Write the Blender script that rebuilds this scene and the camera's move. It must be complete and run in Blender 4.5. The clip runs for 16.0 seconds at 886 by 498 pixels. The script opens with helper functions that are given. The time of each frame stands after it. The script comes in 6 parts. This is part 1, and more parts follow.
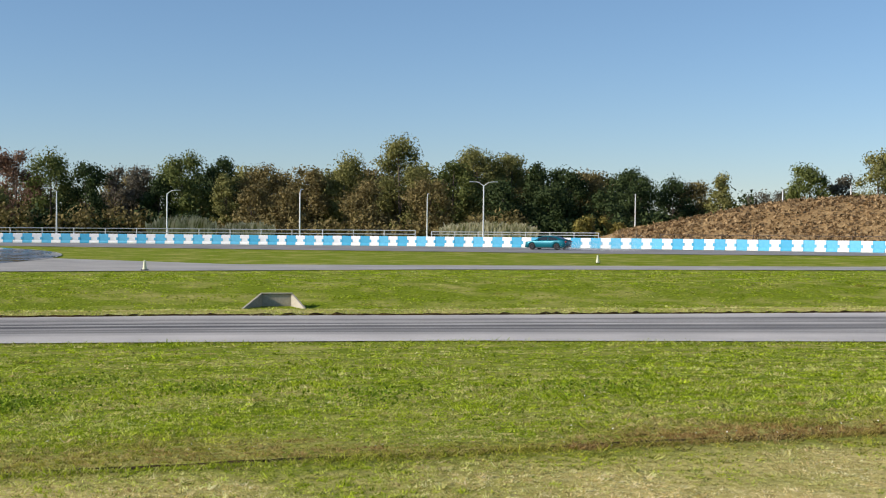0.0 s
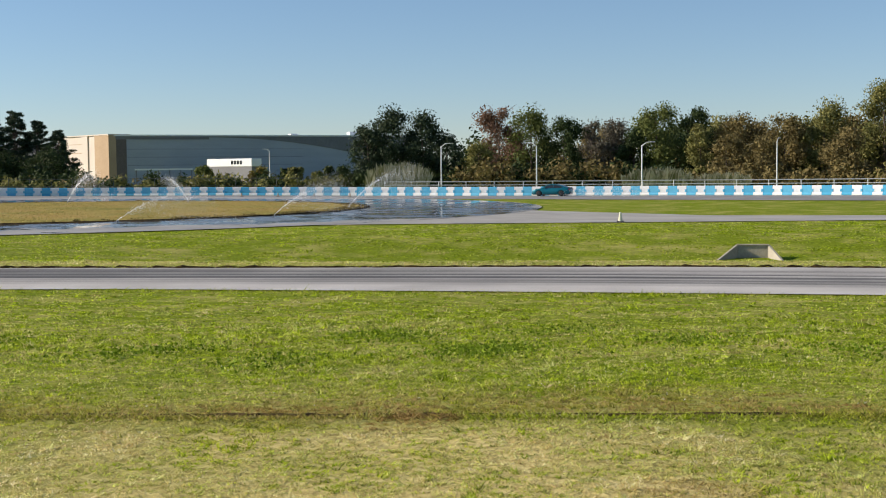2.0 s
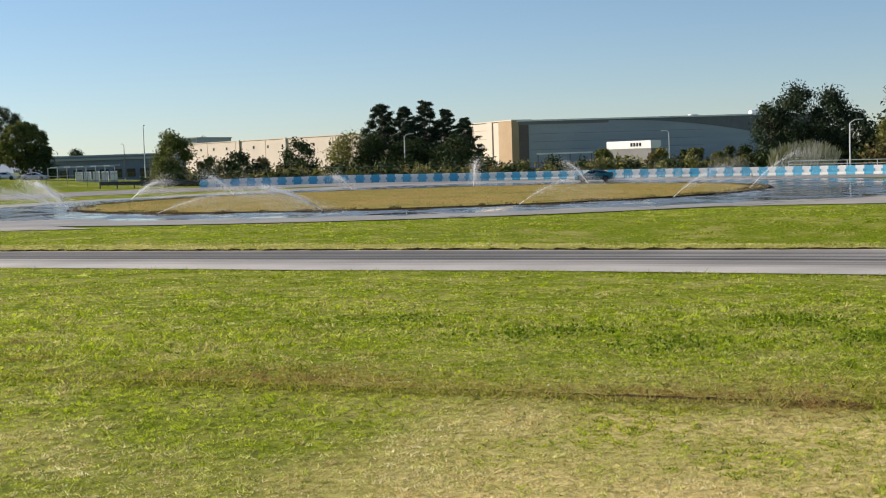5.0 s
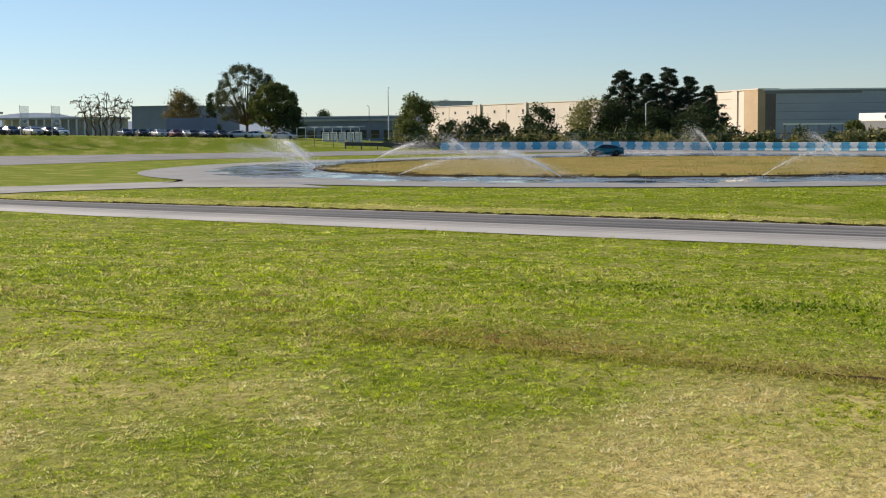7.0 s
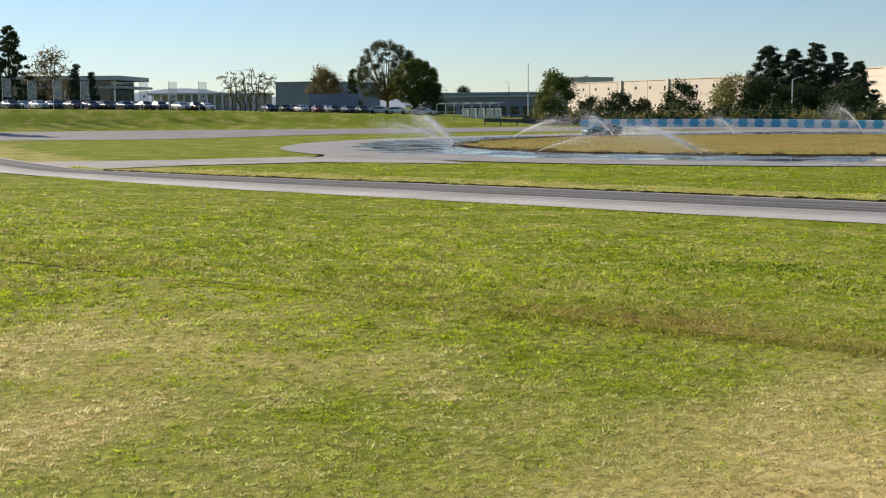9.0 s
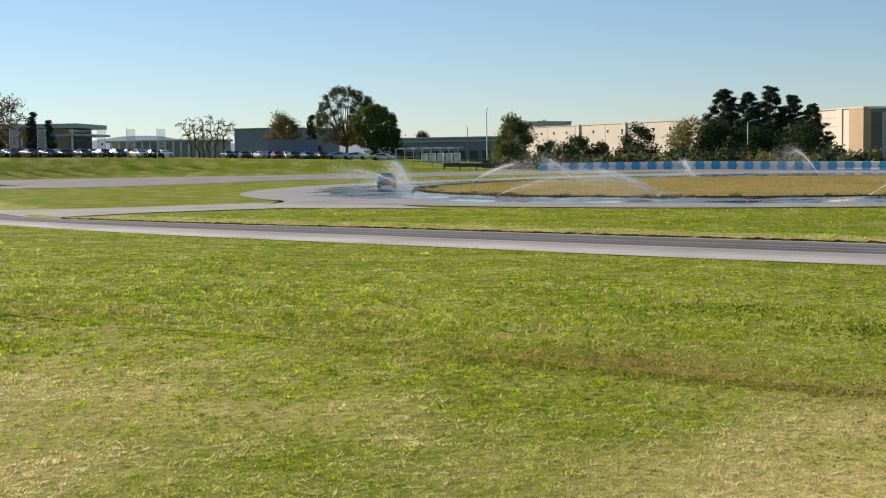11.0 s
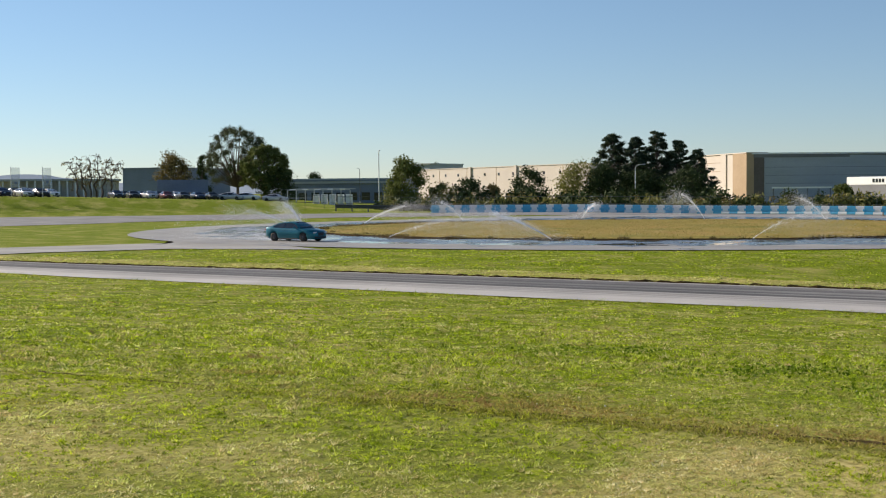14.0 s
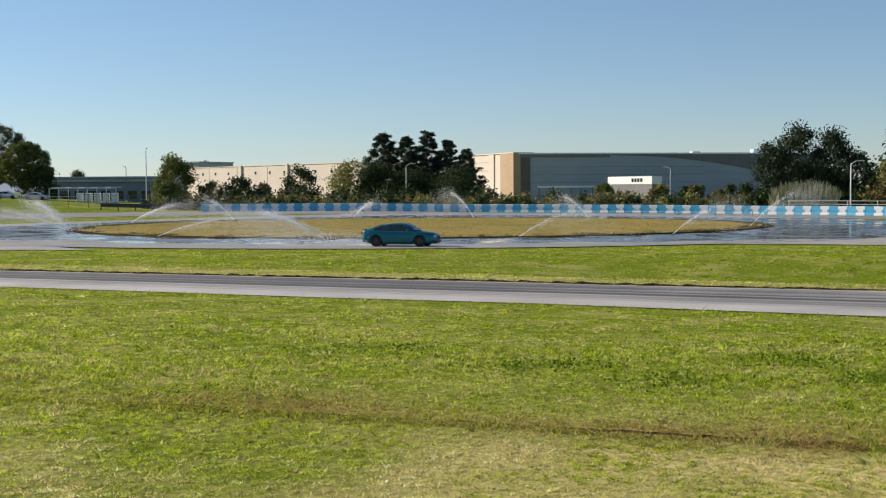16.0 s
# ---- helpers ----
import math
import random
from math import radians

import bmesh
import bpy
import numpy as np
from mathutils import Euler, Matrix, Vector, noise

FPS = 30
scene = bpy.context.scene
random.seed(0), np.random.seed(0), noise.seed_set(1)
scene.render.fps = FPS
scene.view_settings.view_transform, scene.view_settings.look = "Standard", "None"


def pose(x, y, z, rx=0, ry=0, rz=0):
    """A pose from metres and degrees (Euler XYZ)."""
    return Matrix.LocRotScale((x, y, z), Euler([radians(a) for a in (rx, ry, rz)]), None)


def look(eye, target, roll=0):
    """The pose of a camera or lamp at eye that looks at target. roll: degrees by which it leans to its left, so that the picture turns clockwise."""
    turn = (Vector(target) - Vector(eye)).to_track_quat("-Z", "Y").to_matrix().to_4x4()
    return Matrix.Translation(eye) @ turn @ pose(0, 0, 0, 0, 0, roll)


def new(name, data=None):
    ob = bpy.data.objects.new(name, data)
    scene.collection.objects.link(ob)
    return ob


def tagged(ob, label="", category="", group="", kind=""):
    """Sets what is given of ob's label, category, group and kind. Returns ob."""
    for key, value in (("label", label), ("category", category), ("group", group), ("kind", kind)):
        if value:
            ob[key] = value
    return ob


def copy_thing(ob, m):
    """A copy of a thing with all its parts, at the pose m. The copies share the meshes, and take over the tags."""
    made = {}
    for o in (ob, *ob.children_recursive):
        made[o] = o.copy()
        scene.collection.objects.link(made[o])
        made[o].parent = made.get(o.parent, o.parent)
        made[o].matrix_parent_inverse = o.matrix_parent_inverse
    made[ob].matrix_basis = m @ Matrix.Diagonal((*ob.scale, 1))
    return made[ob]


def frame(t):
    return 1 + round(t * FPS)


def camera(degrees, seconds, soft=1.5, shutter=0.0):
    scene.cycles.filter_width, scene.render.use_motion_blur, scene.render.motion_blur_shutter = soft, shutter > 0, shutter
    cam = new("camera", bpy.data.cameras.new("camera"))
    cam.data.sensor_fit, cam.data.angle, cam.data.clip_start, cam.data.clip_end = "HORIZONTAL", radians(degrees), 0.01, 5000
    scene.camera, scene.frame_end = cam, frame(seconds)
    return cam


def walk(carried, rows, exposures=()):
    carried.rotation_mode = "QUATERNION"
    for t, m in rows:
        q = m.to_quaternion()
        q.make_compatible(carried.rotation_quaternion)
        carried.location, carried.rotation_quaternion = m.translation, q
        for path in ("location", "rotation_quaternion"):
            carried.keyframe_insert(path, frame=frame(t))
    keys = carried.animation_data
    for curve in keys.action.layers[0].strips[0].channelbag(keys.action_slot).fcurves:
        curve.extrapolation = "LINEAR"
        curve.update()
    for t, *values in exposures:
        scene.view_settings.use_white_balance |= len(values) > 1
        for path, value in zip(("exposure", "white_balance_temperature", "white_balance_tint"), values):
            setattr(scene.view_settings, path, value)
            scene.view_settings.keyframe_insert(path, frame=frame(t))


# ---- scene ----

EYE = 3.6            # eye height over the skid pad; a person on a grassy bank
SUN_AZ, SUN_EL = -106.0, 24.0


def polar(az, d):
    """Plan position at a bearing (degrees clockwise from +Y) and a distance."""
    a = radians(az)
    return d * math.sin(a), d * math.cos(a)


def aim(az, el, roll):
    """Camera pose from bearing, elevation and roll in degrees."""
    e = Vector((0, 0, EYE))
    a, b = radians(az), radians(el)
    way = Vector((math.sin(a) * math.cos(b), math.cos(a) * math.cos(b), math.sin(b)))
    return look(e, e + way, roll)


# ---- camera ----
cam = camera(37.23, 16.0, soft=1.1)
PAN = [
    (0.0, 0.000, -1.405, 0.479), (0.5, -5.241, -1.714, 0.451), (1.0, -10.845, -2.401, 0.020),
    (1.5, -16.071, -3.060, -0.341), (2.0, -20.479, -3.512, -0.583), (2.5, -23.957, -3.781, -0.740),
    (3.0, -26.849, -3.831, -0.981), (3.5, -29.461, -3.859, -1.227), (4.0, -32.113, -3.897, -1.518),
    (4.5, -34.928, -4.014, -1.795), (4.7, -36.087, -3.969, -1.880), (6.8, -47.169, -4.996, -0.498),
    (7.0, -48.112, -5.193, -0.588), (7.5, -50.336, -5.628, -0.346), (8.0, -52.373, -6.119, -0.389),
    (8.5, -53.726, -6.369, -0.347), (9.0, -54.145, -6.165, -0.402), (9.5, -53.714, -5.590, -0.332),
    (9.7, -53.406, -5.270, -0.420), (11.8, -52.348, -3.900, -0.827), (12.0, -52.435, -3.787, -0.704),
    (12.5, -52.263, -3.508, -0.674), (13.0, -51.336, -3.087, -0.700), (13.5, -49.703, -2.718, -0.594),
    (14.0, -47.659, -2.484, -0.430), (14.5, -45.331, -2.424, -0.361), (15.0, -42.798, -2.496, -0.372),
    (15.5, -40.224, -2.555, -0.469), (16.0, -37.742, -2.602, -0.348)]
walk(cam, [(t, aim(az, el, roll)) for t, az, el, roll in PAN],
     exposures=[(0.0, 0.38, 6200, 13), (2.0, 0.41, 6500, 13), (5.0, 0.43, 6700, 13), (9.5, 0.42, 6750, 13), (13.0, 0.34, 6650, 13), (16.0, 0.35, 6550, 13)])

# ---- light ----
world = bpy.data.worlds.new("World")
scene.world = world
world.use_nodes = True
wn = world.node_tree
for n in list(wn.nodes):
    wn.nodes.remove(n)
sky = wn.nodes.new("ShaderNodeTexSky")
sky.sky_type = "NISHITA"
sky.sun_disc = False
sky.sun_elevation, sky.sun_rotation = radians(SUN_EL), radians(SUN_AZ % 360)
sky.air_density, sky.dust_density, sky.ozone_density = 0.85, 0.0, 3.2
bg = wn.nodes.new("ShaderNodeBackground")
bg.inputs["Strength"].default_value = 0.084
wo = wn.nodes.new("ShaderNodeOutputWorld")
# clear autumn air: a bluer sky than the model's, paler and less yellow towards the horizon
gen = wn.nodes.new("ShaderNodeTexCoord")
sep = wn.nodes.new("ShaderNodeSeparateXYZ")
wn.links.new(gen.outputs["Generated"], sep.inputs[0])
alt = wn.nodes.new("ShaderNodeMapRange")
alt.inputs[1].default_value, alt.inputs[2].default_value = 0.0, 0.22
wn.links.new(sep.outputs[2], alt.inputs[0])
air = wn.nodes.new("ShaderNodeMix")
air.data_type = "RGBA"
air.inputs[6].default_value, air.inputs[7].default_value = (0.82, 0.87, 0.97, 1), (1.08, 1.09, 1.04, 1)
wn.links.new(alt.outputs[0], air.inputs[0])
tint = wn.nodes.new("ShaderNodeMix")
tint.data_type, tint.blend_type = "RGBA", "MULTIPLY"
tint.inputs[0].default_value = 1.0
wn.links.new(sky.outputs[0], tint.inputs[6])
wn.links.new(air.outputs[2], tint.inputs[7])
wn.links.new(tint.outputs[2], bg.inputs[0])
wn.links.new(bg.outputs[0], wo.inputs[0])

sun_data = bpy.data.lights.new("sun", "SUN")
sun_data.energy, sun_data.angle, sun_data.color = 5.0, radians(0.5), (1.0, 0.90, 0.76)
sun = new("sun", sun_data)
sx, sy = polar(SUN_AZ, 200 * math.cos(radians(SUN_EL)))
sun.matrix_world = look((sx, sy, 200 * math.sin(radians(SUN_EL))), (0, 0, 0))


# ---- materials ----
def material(name, stops, scale=2.0, fine=40.0, rough=0.8, metal=0.0, bump=0.3, dist=0.02,
             mix=0.5, alpha=1.0, per_object=0.0, per_island=0.0, spec=0.5, coat=0.0, stretch=(1, 1, 1), rough2=None):
    """A node material: two scales of noise through a colour ramp, relief, optional variation by object or island."""
    m = bpy.data.materials.new(name)
    m.use_nodes = True
    t = m.node_tree
    b = t.nodes["Principled BSDF"]
    geo = t.nodes.new("ShaderNodeNewGeometry")
    mp = t.nodes.new("ShaderNodeMapping")
    mp.inputs["Scale"].default_value = stretch
    tc = t.nodes.new("ShaderNodeTexCoord")
    t.links.new(tc.outputs["Object"], mp.inputs[0])
    n1 = t.nodes.new("ShaderNodeTexNoise")
    n1.inputs["Scale"].default_value, n1.inputs["Detail"].default_value = scale, 6
    n2 = t.nodes.new("ShaderNodeTexNoise")
    n2.inputs["Scale"].default_value, n2.inputs["Detail"].default_value = fine, 4
    t.links.new(mp.outputs[0], n1.inputs["Vector"])
    t.links.new(mp.outputs[0], n2.inputs["Vector"])
    mx = t.nodes.new("ShaderNodeMix")
    mx.inputs[0].default_value = mix
    t.links.new(n1.outputs[0], mx.inputs[2])
    t.links.new(n2.outputs[0], mx.inputs[3])
    fac = mx.outputs[0]
    if per_island or per_object:
        src = geo.outputs["Random Per Island"]
        if per_object:
            oi = t.nodes.new("ShaderNodeObjectInfo")
            src = oi.outputs["Random"]
        amt = per_island or per_object
        mr = t.nodes.new("ShaderNodeMapRange")
        mr.inputs[3].default_value, mr.inputs[4].default_value = -amt / 2, amt / 2
        t.links.new(src, mr.inputs[0])
        ad = t.nodes.new("ShaderNodeMath")
        ad.operation = "ADD"
        t.links.new(fac, ad.inputs[0])
        t.links.new(mr.outputs[0], ad.inputs[1])
        fac = ad.outputs[0]
    rp = t.nodes.new("ShaderNodeValToRGB")
    el = rp.color_ramp.elements
    while len(el) < len(stops):
        el.new(0.5)
    for e, (p, c) in zip(el, stops):
        e.position, e.color = p, (*c, 1)
    t.links.new(fac, rp.inputs[0])
    t.links.new(rp.outputs[0], b.inputs["Base Color"])
    b.inputs["Roughness"].default_value = rough
    if rough2 is not None:
        rr = t.nodes.new("ShaderNodeMapRange")
        rr.inputs[1].default_value, rr.inputs[2].default_value = 0.35, 0.65
        rr.inputs[3].default_value, rr.inputs[4].default_value = rough, rough2
        t.links.new(mx.outputs[0], rr.inputs[0])
        t.links.new(rr.outputs[0], b.inputs["Roughness"])
    b.inputs["Metallic"].default_value = metal
    b.inputs["Specular IOR Level"].default_value = spec
    b.inputs["Coat Weight"].default_value = coat
    b.inputs["Alpha"].default_value = alpha
    if bump:
        bp = t.nodes.new("ShaderNodeBump")
        bp.inputs["Strength"].default_value, bp.inputs["Distance"].default_value = bump, dist
        t.links.new(n2.outputs[0], bp.inputs["Height"])
        t.links.new(bp.outputs[0], b.inputs["Normal"])
    return m


def two(a, b, lo=0.35, hi=0.65):
    return [(lo, a), (hi, b)]


M = {}
M["white_paint"] = material("white_paint", two((0.72, 0.73, 0.74), (0.82, 0.82, 0.81)), 3, 30, 0.5, per_object=0.3, bump=0.1)
M["blue_paint"] = material("blue_paint", two((0.055, 0.36, 0.58), (0.12, 0.46, 0.68)), 3, 30, 0.45, per_object=0.4, bump=0.1)
M["galvanised"] = material("galvanised", two((0.42, 0.43, 0.44), (0.60, 0.61, 0.62)), 4, 60, 0.45, 0.7, bump=0.1)
M["pole_white"] = material("pole_white", two((0.66, 0.67, 0.66), (0.78, 0.78, 0.76)), 4, 60, 0.45, 0.1, bump=0.1)
M["dark_metal"] = material("dark_metal", two((0.05, 0.055, 0.06), (0.12, 0.125, 0.13)), 4, 60, 0.5, 0.4, bump=0.1)
M["bark"] = material("bark", two((0.06, 0.045, 0.035), (0.16, 0.12, 0.09)), 2, 18, 0.9, bump=0.6, stretch=(1, 1, 0.3))
M["concrete_wall"] = material("concrete_wall", two((0.36, 0.34, 0.30), (0.52, 0.49, 0.43)), 1.5, 20, 0.85)
M["black"] = material("black", two((0.012, 0.012, 0.013), (0.03, 0.03, 0.032)), 6, 60, 0.6, bump=0.1)


def translucent(m, share):
    """Lets part of the light through thin leaves and blades."""
    t = m.node_tree
    b, out = t.nodes["Principled BSDF"], t.nodes["Material Output"]
    tr = t.nodes.new("ShaderNodeBsdfTranslucent")
    for lk in b.inputs["Base Color"].links:
        t.links.new(lk.from_socket, tr.inputs["Color"])
    mx = t.nodes.new("ShaderNodeMixShader")
    mx.inputs[0].default_value = share
    t.links.new(b.outputs[0], mx.inputs[1])
    t.links.new(tr.outputs[0], mx.inputs[2])
    t.links.new(mx.outputs[0], out.inputs[0])
    return m


def water(name, share):
    """White broken water: tiny drops that scatter and pass light."""
    m = bpy.data.materials.new(name)
    m.use_nodes = True
    t = m.node_tree
    b, out = t.nodes["Principled BSDF"], t.nodes["Material Output"]
    b.inputs["Base Color"].default_value, b.inputs["Roughness"].default_value = (0.93, 0.95, 0.97, 1), 0.6
    tr, m1 = t.nodes.new("ShaderNodeBsdfTranslucent"), t.nodes.new("ShaderNodeMixShader")
    tr.inputs[0].default_value = (0.93, 0.95, 0.97, 1)
    m1.inputs[0].default_value = share
    t.links.new(b.outputs[0], m1.inputs[1])
    t.links.new(tr.outputs[0], m1.inputs[2])
    t.links.new(m1.outputs[0], out.inputs[0])
    return m


def leaves(name, dark, light, amount=0.34, share=0.24):
    m = material(name, two(dark, light, 0.25, 0.75), 0.35, 3.0, 0.75, per_island=amount * 0.75, bump=0, spec=0.2)
    return translucent(m, share)


M["leaf_dark"] = leaves("leaf_dark", (0.014, 0.028, 0.008), (0.075, 0.105, 0.032), share=0.15)
M["leaf_pine"] = leaves("leaf_pine", (0.010, 0.022, 0.011), (0.085, 0.115, 0.058), share=0.12)
M["leaf_green"] = leaves("leaf_green", (0.06, 0.085, 0.02), (0.20, 0.22, 0.06))
M["leaf_olive"] = leaves("leaf_olive", (0.09, 0.098, 0.028), (0.33, 0.31, 0.10))
M["leaf_brown"] = leaves("leaf_brown", (0.09, 0.072, 0.026), (0.31, 0.245, 0.095))
M["leaf_russet"] = leaves("leaf_russet", (0.12, 0.07, 0.045), (0.32, 0.19, 0.12))
M["leaf_yellow"] = leaves("leaf_yellow", (0.10, 0.09, 0.02), (0.30, 0.25, 0.06))
M["leaf_grey"] = leaves("leaf_grey", (0.07, 0.065, 0.045), (0.20, 0.18, 0.13))
M["leaf_ash"] = leaves("leaf_ash", (0.04, 0.055, 0.028), (0.15, 0.17, 0.085))
M["reed"] = leaves("reed", (0.20, 0.20, 0.08), (0.62, 0.56, 0.36), 0.8)


# ---- mesh helpers ----
def mesh_object(name, verts, faces, mat, parent=None, label="", smooth=False, mats=None, index=None):
    me = bpy.data.meshes.new(name)
    me.from_pydata([tuple(v) for v in verts], [], [tuple(f) for f in faces])
    for k in (mats or [mat]):
        me.materials.append(k)
    if index is not None:
        me.polygons.foreach_set("material_index", index)
    if smooth:
        me.polygons.foreach_set("use_smooth", [True] * len(me.polygons))
    me.update()
    ob = new(name, me)
    if parent:
        ob.parent = parent
    if label:
        ob["label"] = label
    return ob


def soup(name, corners, mat, parent=None, label=""):
    """Loose triangles or quads given as an array (count, corners, 3)."""
    corners = np.asarray(corners, dtype=np.float32)
    n, k, _ = corners.shape
    me = bpy.data.meshes.new(name)
    me.vertices.add(n * k)
    me.vertices.foreach_set("co", corners.reshape(-1))
    me.loops.add(n * k)
    me.loops.foreach_set("vertex_index", np.arange(n * k, dtype=np.int32))
    me.polygons.add(n)
    me.polygons.foreach_set("loop_start", np.arange(0, n * k, k, dtype=np.int32))
    me.materials.append(mat)
    me.update(calc_edges=True)
    me.validate()
    ob = new(name, me)
    if parent:
        ob.parent = parent
    if label:
        ob["label"] = label
    return ob


def part(name, bm, mat, parent, label="", smooth=False):
    me = bpy.data.meshes.new(name)
    bm.to_mesh(me)
    bm.free()
    me.materials.append(mat)
    if smooth:
        me.polygons.foreach_set("use_smooth", [True] * len(me.polygons))
    ob = new(name, me)
    ob.parent = parent
    if label:
        ob["label"] = label
    return ob


def box(bm, x0, y0, z0, x1, y1, z1, bevel=0.0):
    m = Matrix.Translation(((x0 + x1) / 2, (y0 + y1) / 2, (z0 + z1) / 2)) @ Matrix.Diagonal((x1 - x0, y1 - y0, z1 - z0, 1))
    g = bmesh.ops.create_cube(bm, size=1, matrix=m)
    if bevel:
        es = list({e for v in g["verts"] for e in v.link_edges})
        bmesh.ops.bevel(bm, geom=es, offset=bevel, segments=1, affect="EDGES")
    return bm


def boxed(*a, **k):
    return box(bmesh.new(), *a, **k)


def tube(bm, a, b, r0, r1, seg=8):
    a, b = Vector(a), Vector(b)
    d = b - a
    m = Matrix.Translation((a + b) / 2) @ d.to_track_quat("Z", "Y").to_matrix().to_4x4()
    bmesh.ops.create_cone(bm, cap_ends=True, segments=seg, radius1=r0, radius2=r1, depth=d.length, matrix=m)
    return bm


def empty(name, x, y, z, rz=0.0):
    ob = new(name)
    ob.matrix_basis = pose(x, y, z, 0, 0, rz)
    return ob


# ---- ground ----
def smooth01(a, b, x):
    t = np.clip((x - a) / (b - a), 0, 1)
    return t * t * (3 - 2 * t)


NEAR_X = [-400, -160, -90, -75.5, -62, -52, -39.8, -30, -23, -12, 0, 13, 80, 400]
NEAR_Y = [40, 28, 23.8, 23.5, 24.9, 26.6, 29.6, 31.8, 33.8, 35.8, 37.7, 38.5, 45, 60]
FAR_X = [-400, -160, -100, -76, -63.2, -49.8, -37.1, -29.4, -24.3, -15.3, -9, 0, 17.4, 80, 400]
FAR_Y = [62, 42, 31, 28.6, 31.4, 35.5, 38.9, 41.0, 42.1, 44.6, 46.2, 47.5, 50.8, 61, 110]
RISE_AZ = [-180, -120, -80, -61, -53.7, -48, -41.7, -36.4, -30, -24, -18.6, -7, 5.3, 18.6, 40, 90, 180]
RISE_Z = [0, 0.4, 0.45, 0.45, 0.45, 0.49, 0.5, 0.27, 0.2, 0.06, 0.02, 0.07, 0.24, 0.44, 0.5, 0, 0]
WALL_AZ = [-180, -80, -61, -53.7, -48.2, -41.7, -36.4, -30, -24, -18.6, -7, 0, 5.3, 12, 18.6, 30, 60, 180]
WALL_D = [200, 200, 196, 199, 197, 192, 188, 181, 175, 168, 158, 151, 146, 140, 135, 130, 130, 130]
BANK_AZ = [-180, -120, -90, -72, -66, -60, -56, -54.5, -52, -50, -48, 180]
BANK_Z = [0, 4.5, 4.5, 3.75, 3.4, 2.75, 2.3, 1.95, 1.15, 0.65, 0.45, 0.0]
PAD = (-80.0, 100.0)


def crease_y(x):
    return 9.4 + 0.32 * x


def height(x, y):
    x, y = np.asarray(x, float), np.asarray(y, float)
    az, d = np.degrees(np.arctan2(x, y)), np.hypot(x, y)
    yc = np.where(x < -60, -10.0, crease_y(x))
    yn, yf = np.interp(x, NEAR_X, NEAR_Y), np.interp(x, FAR_X, FAR_Y)
    u = np.clip((y - yc) / np.maximum(yn - yc, 1), 0, 1)
    side = smooth01(-160, -60, x)
    z = (1.9 - 0.05 * smooth01(0.006, 0.015, u) - 1.85 * (1 - (1 - u) ** 1.25)) * (0.25 + 0.75 * side)
    v = y - yf
    z = np.where(v > 0, -0.75 * smooth01(3, 12, v) * (1 - smooth01(15, 25, v)) * smooth01(-50, -20, x), z)
    wd = np.interp(az, WALL_AZ, WALL_D)
    z = z + np.where(y > 20, np.interp(az, RISE_AZ, RISE_Z) * smooth01(wd - 32, wd - 4, d), 0)
    bank = np.maximum(np.interp(az, BANK_AZ, BANK_Z) - 0.45, 0)
    z = z + np.where(y > 0, bank * (0.40 * smooth01(wd + 1, wd + 7, d) + 0.60 * smooth01(wd + 9, wd + 13, d)), 0)
    return z


def ground_z(x, y):
    return float(height(x, y))


